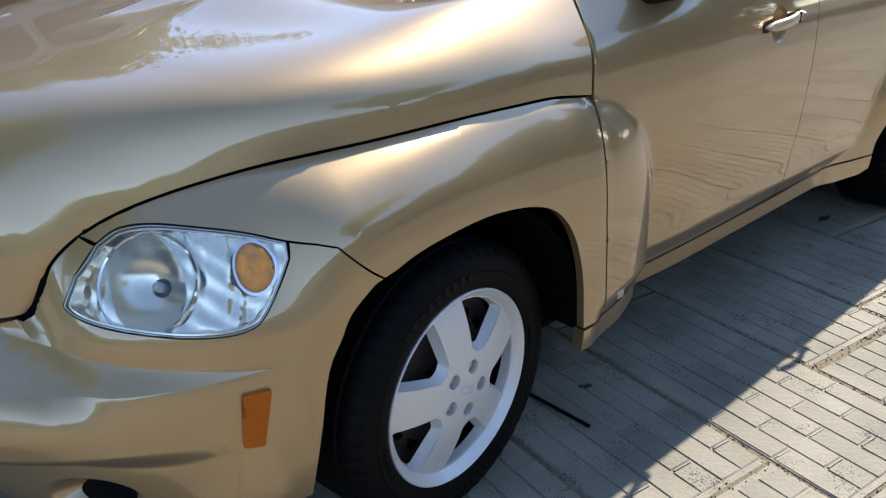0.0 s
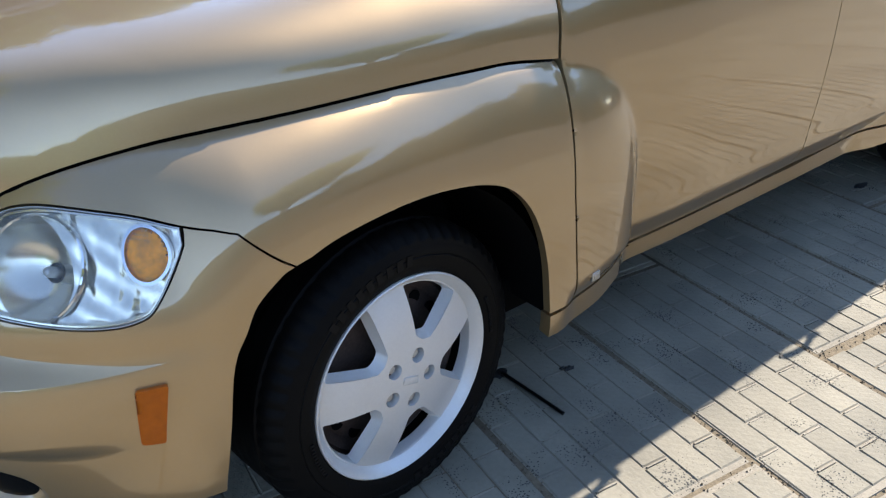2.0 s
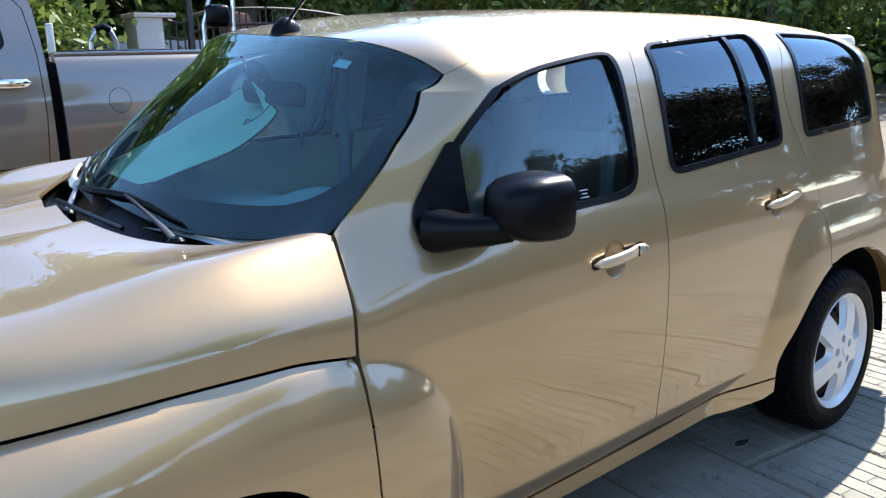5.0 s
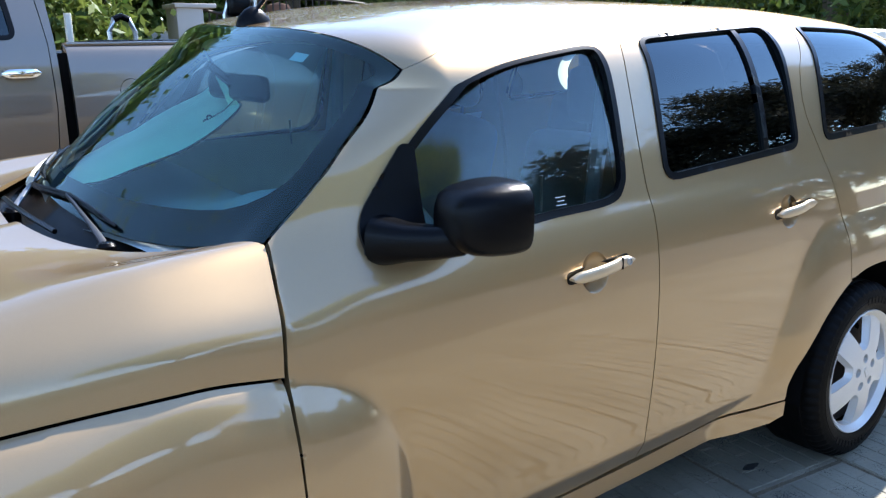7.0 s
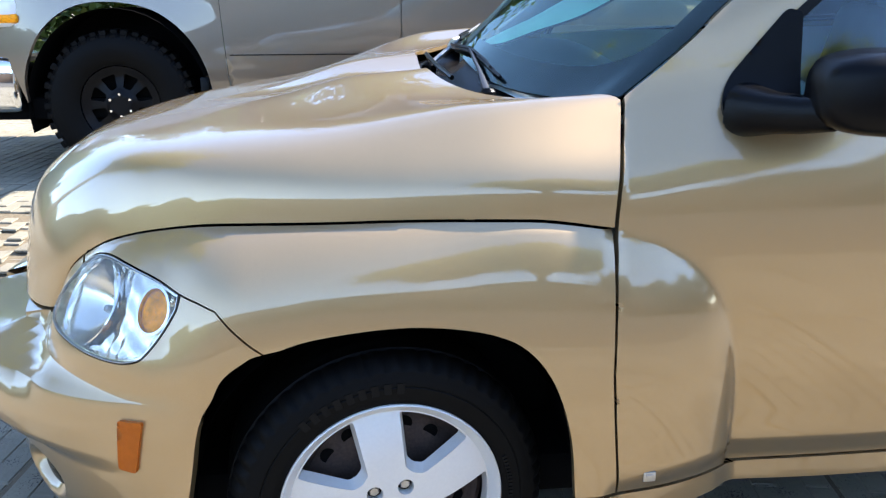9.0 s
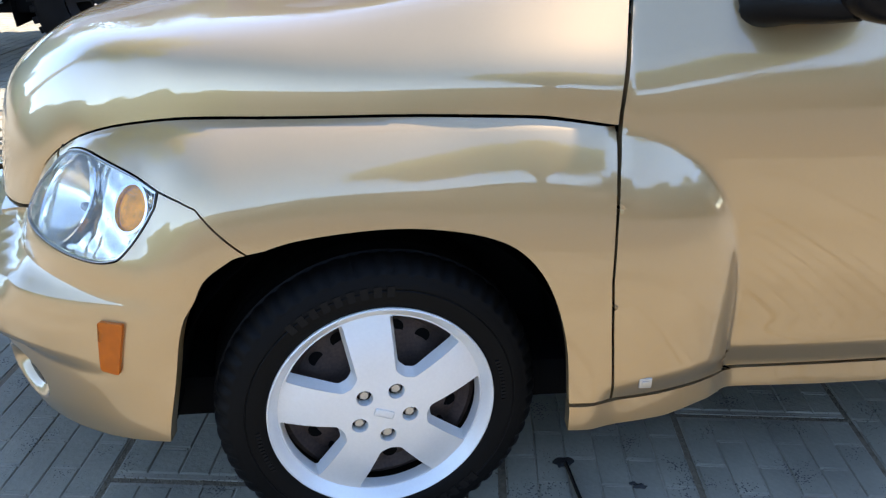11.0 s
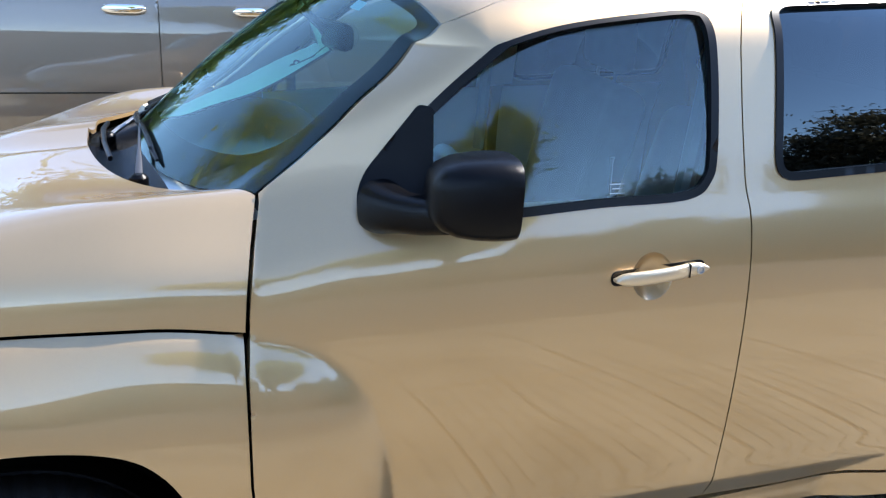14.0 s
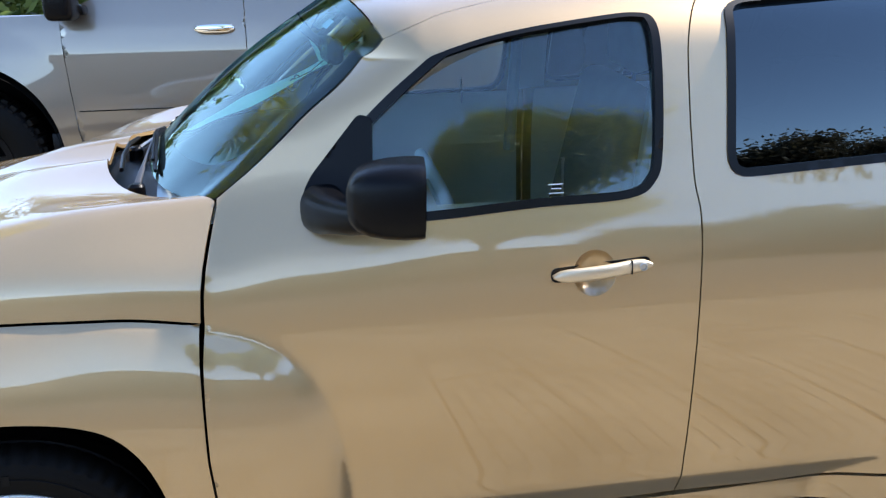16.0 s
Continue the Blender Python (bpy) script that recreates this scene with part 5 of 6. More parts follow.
link("window_seal", t_shell(lambda u, v: (lambda q: (q[0], q[1] - 0.003, q[2]))(flank_t(u, v)), inset(rw, -0.014), [inset(rw, 0.012)], 0.03, 0.01), SEAL, rear_t)
link("cab_corner", t_shell(flank_t, [(0.960, 1.55), (0.936, 1.80), (0.74, 2.06), (0.93, 2.06), (0.985, 1.80), (0.995, 1.55), (0.99, 0.68), (0.92, 0.68), (0.936, 0.9), (0.960, 1.2)]), GREY, pickup)
bed_p = link("cargo_bed_side", t_shell(bed_t, [(1.052, 0.62), (1.052, 1.545), (3.05, 1.545), (3.05, 0.62)], [[(1.375 + 0.066 * math.cos(a), 1.275 + 0.074 * math.sin(a)) for a in np.linspace(0, math.tau, 33)[:-1]]]), GREY, pickup)
link("fuel_flap", t_shell(bed_t, [(1.375 + 0.063 * math.cos(a), 1.275 + 0.071 * math.sin(a)) for a in np.linspace(0, math.tau, 33)[:-1]], (), 0.02, 0.02), GREY, bed_p)
# underbody and gap backing: shade under and between panels is put into the colour
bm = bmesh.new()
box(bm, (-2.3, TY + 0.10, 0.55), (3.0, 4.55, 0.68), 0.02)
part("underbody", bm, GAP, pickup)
part("bed_inner_wall", box(bmesh.new(), (1.06, TY + 0.14, 0.68), (3.04, TY + 0.20, 1.51), 0.01), BLACK, pickup)
part("bed_far_wall", box(bmesh.new(), (1.06, 4.60, 0.68), (3.04, 4.80, 1.54), 0.03), GREY, pickup)
part("bed_rail_cap", box(bmesh.new(), (1.06, TY + 0.075, 1.538), (3.05, TY + 0.19, 1.560), 0.008), GREY, pickup)
part("bed_tailgate", box(bmesh.new(), (2.98, TY + 0.2, 0.7), (3.04, 4.6, 1.53), 0.02), GREY, pickup)
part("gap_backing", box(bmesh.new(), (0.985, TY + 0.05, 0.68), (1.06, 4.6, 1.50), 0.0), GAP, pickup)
part("cab_far_side", box(bmesh.new(), (-0.8, 4.68, 0.68), (0.98, 4.80, 1.56), 0.03), GREY, pickup)
part("engine_bonnet", box(bmesh.new(), (-2.3, TY + 0.12, 1.25), (-0.75, 4.7, 1.50), 0.09, segments=4), GREY, pickup)
part("cab_roof", box(bmesh.new(), (-0.1, TY + 0.24, 2.05), (0.90, 4.55, 2.12), 0.03, segments=3), GREY, pickup)
part("cab_rear_panel", box(bmesh.new(), (0.92, TY + 0.1, 0.7), (0.98, 4.7, 1.62), 0.02), GREY, pickup)
part("cab_floor", box(bmesh.new(), (-0.78, TY + 0.12, 0.68), (0.92, 4.66, 0.80), 0.02), SLATE, pickup)
part("cab_seats", box(bmesh.new(), (-0.1, TY + 0.2, 0.8), (0.8, 4.5, 1.50), 0.10, segments=3), CLOTH, pickup)
for x0, x1, d in ((-0.012, 0.222, door_t), (0.698, 0.892, rear_t)):
    bm = bmesh.new()
    secs = []
    for k in range(9):
        t = k / 8
        e = math.sqrt(max(0.12, 1 - abs(2 * t - 1) ** 6))
        secs.append(squircle((x0 + (x1 - x0) * t, TY - 0.005 - 0.03 * math.sin(math.pi * t) ** 0.5, 1.395), (0, 1, 0), (0, 0, 1), 0.013, 0.026 * e, 14, 2.8))
    bm.free()
    loft(secs, "handle", d, CHROME, "chrome pull handle")
    part("handle_recess", box(bmesh.new(), (x0 + 0.012, TY - 0.004, 1.373), (x1 - 0.012, TY + 0.012, 1.417), 0.006), STEEL, d)
for d, x0, x1 in ((door_t, -0.735, 0.270), (rear_t, 0.295, 0.915)):
    link("side_moulding", t_shell(lambda u, v: (lambda q: (q[0], q[1] - 0.004, q[2]))(flank_t(u, v)), [(x0, 0.927), (x1, 0.929), (x1, 0.936), (x0, 0.934)], (), 0.03, 0.006), SEAL, d)
# door mirror, lamp, bumper
part("door_mirror", box(bmesh.new(), (-0.80, TY - 0.24, 1.46), (-0.64, TY - 0.02, 1.70), 0.04, segments=3), BLACK, pickup)
part("mirror_stem", box(bmesh.new(), (-0.74, TY - 0.06, 1.49), (-0.62, TY + 0.06, 1.55), 0.02), BLACK, pickup)
part("headlamp", box(bmesh.new(), (-2.32, TY - 0.01, 1.09), (-1.90, TY + 0.25, 1.27), 0.05, segments=3), material("lamp_housing_white", (0.75, 0.75, 0.74), 0.25, 0, 1.0), pickup)
part("side_reflector", box(bmesh.new(), (-2.08, TY - 0.018, 1.115), (-1.905, TY + 0.05, 1.17), 0.02), AMBER, pickup, "amber corner reflector")
bm = bmesh.new()
box(bm, (-2.55, TY + 0.02, 0.60), (-1.955, 4.65, 0.92), 0.05, segments=3)
part("chrome_bumper", bm, CHROME, pickup)


def off_road_wheel(x, y, z, flip=False):
    w = new("wheel")
    w.parent = pickup
    w.matrix_basis = Matrix.Translation((x, y, z)) @ (Matrix.Rotation(math.pi, 4, "Z") if flip else Matrix.Identity(4))
    prof = [(0.225, 0.05), (0.235, 0.0), (0.27, -0.022), (0.33, -0.028), (0.385, -0.02), (0.412, 0.0), (0.424, 0.03), (0.426, 0.24), (0.40, 0.28), (0.25, 0.28)]
    part("tyre", lathe(bmesh.new(), prof, 72), TYRE, w)
    for k in range(44):
        a = k * math.tau / 44
        bm = bmesh.new()
        box(bm, (-0.020, -0.006 if k % 2 else 0.012, 0.405), (0.020, 0.12, 0.440), 0.004, segments=1)
        box(bm, (-0.018, -0.014, 0.372), (0.018, 0.02, 0.412), 0.004, segments=1)
        bm.transform(Matrix.Rotation(a, 4, "Y"))
        part("tread_block", bm, TYRE, w)
    def face(u, v):
        r = np.hypot(u, v)
        return u, 0 * u - pl(r, [(0, 0.0), (0.06, 0.0), (0.09, -0.02), (0.17, -0.035), (0.205, -0.02), (0.228, -0.005)]) + 0.0, v + 0 * u
    holes = []
    for k in range(8):
        a = (k + 0.5) * math.tau / 8
        q = [(0.185, -0.24), (0.185, 0.24), (0.10, 0.22), (0.10, -0.22)]
        holes.append(rounded([(r * math.sin(a + d), r * math.cos(a + d)) for r, d in q], 0.012, 3))
    rim = [(0.228 * math.cos(a), 0.228 * math.sin(a)) for a in np.linspace(0, math.tau, 65)[:-1]]
    link("alloy_rim", shell(face, rim, holes, 0.02, 0.03, 1, centre=(0, 0.5, 0)), material("satin_black_alloy", (0.004, 0.004, 0.0045), 0.35, 0.0, scale=12, vary=0.2, spec=0.12), w)
    part("brake_disc", lathe(bmesh.new(), [(0.20, 0.09), (0.0, 0.09)], 40), GAP, w)
    for k in range(6):
        a = k * math.tau / 6
        bm = lathe(bmesh.new(), [(0.012, 0.01), (0.012, -0.012), (0.008, -0.02), (0, -0.02)], 6)
        bm.transform(Matrix.Translation((0.066 * math.sin(a), 0, 0.066 * math.cos(a))))
        part("wheel_nut", bm, CHROME, w)


for x in (-1.40, 2.15):
    off_road_wheel(x, TY + 0.03, 0.64)
    off_road_wheel(x, 4.72, 0.64, True)
# wheel house with its inner shade put into the near-black colour
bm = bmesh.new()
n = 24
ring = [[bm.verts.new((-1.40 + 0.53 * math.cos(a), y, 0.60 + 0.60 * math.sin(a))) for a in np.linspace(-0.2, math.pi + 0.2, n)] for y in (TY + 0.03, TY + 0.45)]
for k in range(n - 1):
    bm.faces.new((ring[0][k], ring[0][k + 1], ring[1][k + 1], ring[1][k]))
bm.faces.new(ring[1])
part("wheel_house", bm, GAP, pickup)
part("mud_flap", box(bmesh.new(), (-0.93, TY + 0.04, 0.55), (-0.87, TY + 0.3, 0.80), 0.01), BLACK, pickup)

# garden machine with tubular handles in the pickup's bed
ALU = material("bare_aluminium_tube", (0.62, 0.63, 0.64), 0.3, 0.9, scale=30, vary=0.1)
for x0, y0, top, lean in ((1.62, 3.75, 1.74, 0.05), (2.50, 3.8, 2.10, 0.18)):
    g = thing("machine_handle", "bare metal tubular machine handle standing in the truck bed", "garden machine", group="handles in the truck bed")
    w = 0.085 if x0 < 2 else 0.12
    bm = tube(bmesh.new(), [(x0 - w, y0, 0.70), (x0 - w, y0, top - 0.10), (x0 - w * 0.6, y0, top - 0.02), (x0, y0, top), (x0 + w * 0.6, y0, top - 0.02), (x0 + w, y0, top - 0.10), (x0 + w, y0, 0.70)] if x0 < 2 else [(x0 - w, y0, 0.70), (x0 - w, y0, 1.75), (x0 - w + 0.06, y0, 1.95), (x0 - w + 0.16, y0, 2.2)], 0.017, 10)
    part("tube", bm, ALU, g)
    if x0 > 2:
        part("tube", tube(bmesh.new(), [(x0 + w, y0, 0.70), (x0 + w, y0, 1.80), (x0 + w + 0.03, y0, 2.2)], 0.017, 10), ALU, g)
        part("engine_head", box(bmesh.new(), (x0 - 0.10, y0 - 0.06, 1.74), (x0 + 0.08, y0 + 0.05, 1.90), 0.035, segments=3), BLACK, g)
        part("grip", tube(bmesh.new(), [(x0 - w + 0.06, y0, 1.95), (x0 - w + 0.13, y0, 2.12)], 0.024, 10), BLACK, g)
    else:
        part("grip", tube(bmesh.new(), [(x0 - w * 0.6, y0, top - 0.02), (x0, y0, top), (x0 + w * 0.6, y0, top - 0.02)], 0.022, 10), BLACK, g)
g = thing("tool_box", "black plastic box lid in the truck bed", "box")
part("lid", box(bmesh.new(), (1.35, 3.6, 1.50), (2.05, 4.3, 1.585), 0.02), BLACK, g)
part("body", box(bmesh.new(), (1.38, 3.63, 0.70), (2.02, 4.27, 1.50), 0.02), BLACK, g)
g = thing("wooden_stake", "pale wooden stake standing in the truck bed", "stake")
part("post", box(bmesh.new(), (1.275, 3.78, 0.70), (1.315, 3.82, 1.76), 0.004), TAN, g)


# ---- behind the pickup: gate, wall and trees ----
STUCCO = material("white_stucco", (0.45, 0.43, 0.40), 0.85, scale=2.2, vary=0.08, fine=120, bump=0.002)
IRON = material("dark_brown_iron", (0.03, 0.022, 0.018), 0.5, 0.3, scale=15, vary=0.3)
BARK = material("tree_bark", (0.11, 0.085, 0.06), 0.9, scale=6, vary=0.35, fine=60, bump=0.006)


def leaf_material(name, colour, warm):
    m = material(name, colour, 0.5, spec=0.3)
    n, l = m.node_tree.nodes, m.node_tree.links
    p = n["Principled BSDF"]
    geo, mix = n.new("ShaderNodeNewGeometry"), n.new("ShaderNodeMix")
    mix.data_type = "RGBA"
    mix.inputs[6].default_value, mix.inputs[7].default_value = (*colour, 1), (*warm, 1)
    l.new(geo.outputs["Random Per Island"], mix.inputs[0])
    l.new(mix.outputs[2], p.inputs["Base Color"])
    trans, add = n.new("ShaderNodeBsdfTranslucent"), n.new("ShaderNodeMixShader")
    add.inputs[0].default_value = 0.35
    l.new(mix.outputs[2], trans.inputs[0])
    l.new(p.outputs[0], add.inputs[1]), l.new(trans.outputs[0], add.inputs[2])
    l.new(add.outputs[0], n["Material Output"].inputs[0])
    return m


LEAF = leaf_material("green_leaf", (0.045, 0.088, 0.018), (0.17, 0.21, 0.045))
LEAF_FAR = leaf_material("dry_olive_leaf", (0.06, 0.05, 0.03), (0.16, 0.125, 0.07))
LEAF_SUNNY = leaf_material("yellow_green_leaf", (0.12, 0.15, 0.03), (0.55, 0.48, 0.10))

gate = thing("iron_gate", "dark wrought-iron driveway gate with arched top", "gate")
GY = 12.0
x = 5.55
while x < 10.2:
    top = 2.30 - 0.10 * max(0, 1 - abs(x - 5.9) / 0.5) + 0.18 * max(0, 1 - ((x - 7.6) / 2.0) ** 2) * (x > 6.1)
    part("bar", tube(bmesh.new(), [(x, GY, 0.2), (x, GY, top)], 0.016, 6), IRON, gate)
    x += 0.135
for dz in (0.0, -0.28):
    pts = [(x, GY, 2.30 - 0.10 * max(0, 1 - abs(x - 5.9) / 0.5) + 0.18 * max(0, 1 - ((x - 7.6) / 2.0) ** 2) * (x > 6.1) + dz) for x in np.linspace(5.5, 10.2, 40)]
    part("top_rail", tube(bmesh.new(), pts, 0.026, 8), IRON, gate)
part("lower_rail", tube(bmesh.new(), [(5.5, GY, 0.4), (10.2, GY, 0.4)], 0.026, 8), IRON, gate)
part("post", box(bmesh.new(), (6.02, GY - 0.05, 0.2), (6.12, GY + 0.05, 2.62), 0.01), IRON, gate)
pil = thing("gate_pillar", "white stucco gate pillar with a cap", "pillar")
part("shaft", box(bmesh.new(), (5.02, GY - 0.25, 0.2), (5.48, GY + 0.25, 2.28), 0.01), STUCCO, pil)
part("cap", box(bmesh.new(), (4.98, GY - 0.30, 2.28), (5.70, GY + 0.30, 2.35), 0.012), STUCCO, pil)
wall = thing("garden_wall", "low white stucco garden wall behind the gate", "wall", kind="structure")
part("wall_face", box(bmesh.new(), (5.5, GY + 2.5, 0.2), (18, GY + 2.7, 2.0), 0.01), STUCCO, wall)
g = thing("round_bush", "brown rounded planter beyond the gate", "planter")
part("bowl", lathe(bmesh.new(), [(0.02, 0.45), (0.22, 0.40), (0.32, 0.2), (0.34, 0.0), (0.34, -1.85)], 20, Matrix.Translation((7.45, GY + 0.9, 2.02)) @ Matrix.Rotation(math.pi / 2, 4, "X")), material("terracotta", (0.16, 0.07, 0.035), 0.8, scale=8, vary=0.2), g)


def tree(x, y, height, spread, n_leaf, size, mat, seed, low=0.25, label="leafy green tree beyond the drive", base=0.0):
    """Trunk, limbs and a crown of single leaves in clumps."""
    rnd = random.Random(seed)
    t = thing("tree", label, "tree", Matrix.Translation((x, y, base)))
    bm = bmesh.new()
    lean = Vector((rnd.uniform(-0.3, 0.3), rnd.uniform(-0.3, 0.3), 0))
    fork = Vector((0, 0, height * 0.38)) + lean * 0.5
    tube(bm, [(0, 0, 0), fork * 0.5 + lean * 0.1, fork], [height * 0.035, height * 0.027, height * 0.022], 8)
    clumps = []
    for k in range(9):
        a = k * math.tau / 9 + rnd.uniform(-0.3, 0.3)
        r = spread * rnd.uniform(0.35, 0.85)
        tip = Vector((r * math.cos(a), r * math.sin(a), height * rnd.uniform(max(0.5, 0.97 * low), 0.95)))
        mid = fork.lerp(tip, 0.5) + Vector((rnd.uniform(-0.2, 0.2), rnd.uniform(-0.2, 0.2), 0.2))
        tube(bm, [fork, mid, tip], [height * 0.016, height * 0.009, height * 0.003], 6)
        clumps += [tip, mid]
    part("trunk", bm, BARK, t)
    for k in range(26):
        a, r = rnd.uniform(0, math.tau), spread * math.sqrt(rnd.uniform(0.02, 1))
        clumps.append(Vector((r * math.cos(a), r * math.sin(a), height * (low + (0.97 - low) * rnd.random() * (1 - 0.35 * (r / spread) ** 2)))))
    rs = np.random.RandomState(seed)
    c = np.array([tuple(q) for q in clumps])[rs.randint(0, len(clumps), n_leaf)]
    p = c + rs.normal(0, 1, (n_leaf, 3)) * spread * np.array([0.17, 0.17, 0.12])
    d = rs.normal(0, 1, (n_leaf, 3))
    d /= np.linalg.norm(d, axis=1)[:, None]
    e = np.cross(d, rs.normal(0, 1, (n_leaf, 3)))
    e /= np.linalg.norm(e, axis=1)[:, None]
    s = size * rs.uniform(0.6, 1.3, (n_leaf, 1))
    v = np.stack([p - d * s, p + e * s * 0.42, p + d * s, p - e * s * 0.42], 1).reshape(-1, 3)
    me = bpy.data.meshes.new("crown")
    me.from_pydata([tuple(q) for q in v], [], [(4 * k, 4 * k + 1, 4 * k + 2, 4 * k + 3) for k in range(n_leaf)])
    link("crown", me, mat, t)
    return t


for i, (x, y, h, s) in enumerate(((-3.5, 13.5, 5.6, 2.6), (0.5, 14.5, 6.0, 2.7), (3.2, 13.8, 5.6, 2.4), (5.5, 16.5, 7.5, 3.0), (9.5, 16.5, 8.0, 3.2), (13.5, 15.0, 7.5, 3.0), (17.0, 12.0, 7.0, 3.0), (20.0, 8.5, 7.5, 3.2), (22.0, 4.0, 7.5, 3.2), (11.5, 18.5, 8.5, 3.4), (15.5, 18.0, 8.5, 3.4), (19.5, 14.5, 8.5, 3.4), (24.5, 10.5, 8.5, 3.6), (27.0, 6.5, 8.5, 3.6), (-8.0, 13.0, 4.2, 2.6))):
    tree(x, y, h, s, 9000, 0.13, LEAF, 11 + i, 0.06)
# trees across the road behind the walk, seen in the paint and the glass
for i, (x, y, h, s) in enumerate(((9.5, -18.5, 4.4, 2.6), (13, -17, 5.2, 2.8), (17, -14, 6.6, 3.0), (20, -10, 7.8, 3.3), (23, -5, 8.4, 3.4))):
    tree(x, y, h, s, 14000 if x < 7 else 45000, 0.12, LEAF_FAR, 41 + i, 0.08, "leafy tree across the road")
# unseen wall, added to give the doors' reflection its brown band below the sky
wall = thing("boundary_wall", "brown wall added out of view for the dark band mirrored in the doors", "wall", kind="structure")
part("wall_face", box(bmesh.new(), (-40, -15.2, 0.0), (12, -15.0, 2.5), 0.01), material("brown_render", (0.125, 0.085, 0.058), 0.9, scale=1.2, vary=0.2, fine=50, bump=0.003), wall)
part("wall_coping", box(bmesh.new(), (-40, -15.28, 2.5), (12, -14.92, 2.58), 0.01), CONCRETE, wall)
tree(3.1, -11.7, 6.6, 2.4, 70000, 0.085, LEAF_SUNNY, 77, 0.68, "yellow-green tree across the drive")
tree(0.9, 10.5, 6.2, 2.6, 60000, 0.11, LEAF, 91, 0.12, "tall dense tree beyond the pickup")
tree(-7.4, 4.4, 8.8, 3.2, 34000, 0.07, LEAF_SUNNY, 90, 0.62, "tall leafy tree ahead of the parked cars")


def hedge(x0, x1, y, z1, n, seed, label, turn=False):
    rs = np.random.RandomState(seed)
    ob = thing("hedge", label, "hedge", kind="stuff")
    p = np.stack([rs.uniform(x0, x1, n), y + rs.normal(0, 0.5, n), rs.uniform(0, 1, n) ** 0.8 * z1], 1)
    p[:, 2] *= 0.82 + 0.18 * np.sin(p[:, 0] * 1.3) * np.cos(p[:, 0] * 0.47)
    if turn:
        p = p[:, [1, 0, 2]]
    d = rs.normal(0, 1, (n, 3))
    d /= np.linalg.norm(d, axis=1)[:, None]
    e = np.cross(d, rs.normal(0, 1, (n, 3)))
    e /= np.linalg.norm(e, axis=1)[:, None]
    s = 0.16 * rs.uniform(0.6, 1.4, (n, 1))
    v = np.stack([p - d * s, p + e * s * 0.5, p + d * s, p - e * s * 0.5], 1).reshape(-1, 3)
    me = bpy.data.meshes.new("leaves")
    me.from_pydata([tuple(q) for q in v], [], [(4 * k, 4 * k + 1, 4 * k + 2, 4 * k + 3) for k in range(n)])
    link("leaves", me, LEAF, ob)


hedge(-20, 5, 19.5, 5.0, 50000, 8, "clipped green hedge beyond the pickup")
hedge(4, 40, 20.5, 7.5, 110000, 3, "dense green hedge behind the gate")
hedge(-15, 14, -14.0, 2.6, 45000, 12, "clipped green hedge ahead of the parked cars", True)
hedge(10, 30, -19.0, 3.6, 30000, 4, "dense green hedge across the road")

hedge(-6, 21, 31.0, 8.0, 110000, 6, "dense dark hedge at the end of the drive", True)


# ---- stamped paving: slabs of bricks, laid a little askew of the wagon ----
PAVER = material("stamped_concrete_paver", (0.198, 0.176, 0.126), 0.82, scale=3.0, vary=0.2, fine=75, bump=0.0022, object_random=0.5)
def weathered(m, colour):
    """Black specks, small pits and wide soft stains over a concrete material."""
    n, l = m.node_tree.nodes, m.node_tree.links
    p = n["Principled BSDF"]
    src = p.inputs["Base Color"].links[0].from_socket
    geo, pit, cloud = n.new("ShaderNodeNewGeometry"), n.new("ShaderNodeTexVoronoi"), n.new("ShaderNodeTexNoise")
    pit.inputs["Scale"].default_value, cloud.inputs["Scale"].default_value, cloud.inputs["Detail"].default_value = 150, 2.6, 8
    l.new(geo.outputs["Position"], pit.inputs["Vector"]), l.new(geo.outputs["Position"], cloud.inputs["Vector"])
    patch = n.new("ShaderNodeTexNoise")
    patch.inputs["Scale"].default_value, patch.inputs["Detail"].default_value = 9, 4
    l.new(geo.outputs["Position"], patch.inputs["Vector"])
    size = n.new("ShaderNodeMapRange")
    for k, v in (("From Min", 0.46), ("From Max", 0.68), ("To Min", 0.02), ("To Max", 0.38)):
        size.inputs[k].default_value = v
    l.new(patch.outputs[0], size.inputs["Value"])
    hole = n.new("ShaderNodeMath")
    hole.operation = "LESS_THAN"
    l.new(pit.outputs["Distance"], hole.inputs[0]), l.new(size.outputs[0], hole.inputs[1])
    stain = n.new("ShaderNodeMapRange")
    for k, v in (("From Min", 0.40), ("From Max", 0.70), ("To Min", 1.1), ("To Max", 0.66)):
        stain.inputs[k].default_value = v
    l.new(cloud.outputs[0], stain.inputs["Value"])
    mul = n.new("ShaderNodeVectorMath")
    mul.operation = "SCALE"
    l.new(src, mul.inputs[0]), l.new(stain.outputs[0], mul.inputs["Scale"])
    mix = n.new("ShaderNodeMix")
    mix.data_type = "RGBA"
    mix.inputs[7].default_value = (*colour, 1)
    l.new(hole.outputs[0], mix.inputs[0]), l.new(mul.outputs[0], mix.inputs[6])
    l.new(mix.outputs[2], p.inputs["Base Color"])


weathered(PAVER, (0.03, 0.027, 0.022))
SKEW = math.radians(-8.5)
B_W, B_L, S_W, S_L = 0.0758, 0.2, 0.4548, 1.0
ex, ey = Vector((math.cos(SKEW), math.sin(SKEW), 0)), Vector((-math.sin(SKEW), math.cos(SKEW), 0))
ORIGIN = Vector((0.236, -0.967, 0))
COLUMN_SHIFT = {0: -0.21, 1: -0.42, 2: -0.02}
pavement = thing("pavement", "grey stamped concrete paving slabs with brick pattern and dirt in the joints", "paving", kind="structure")


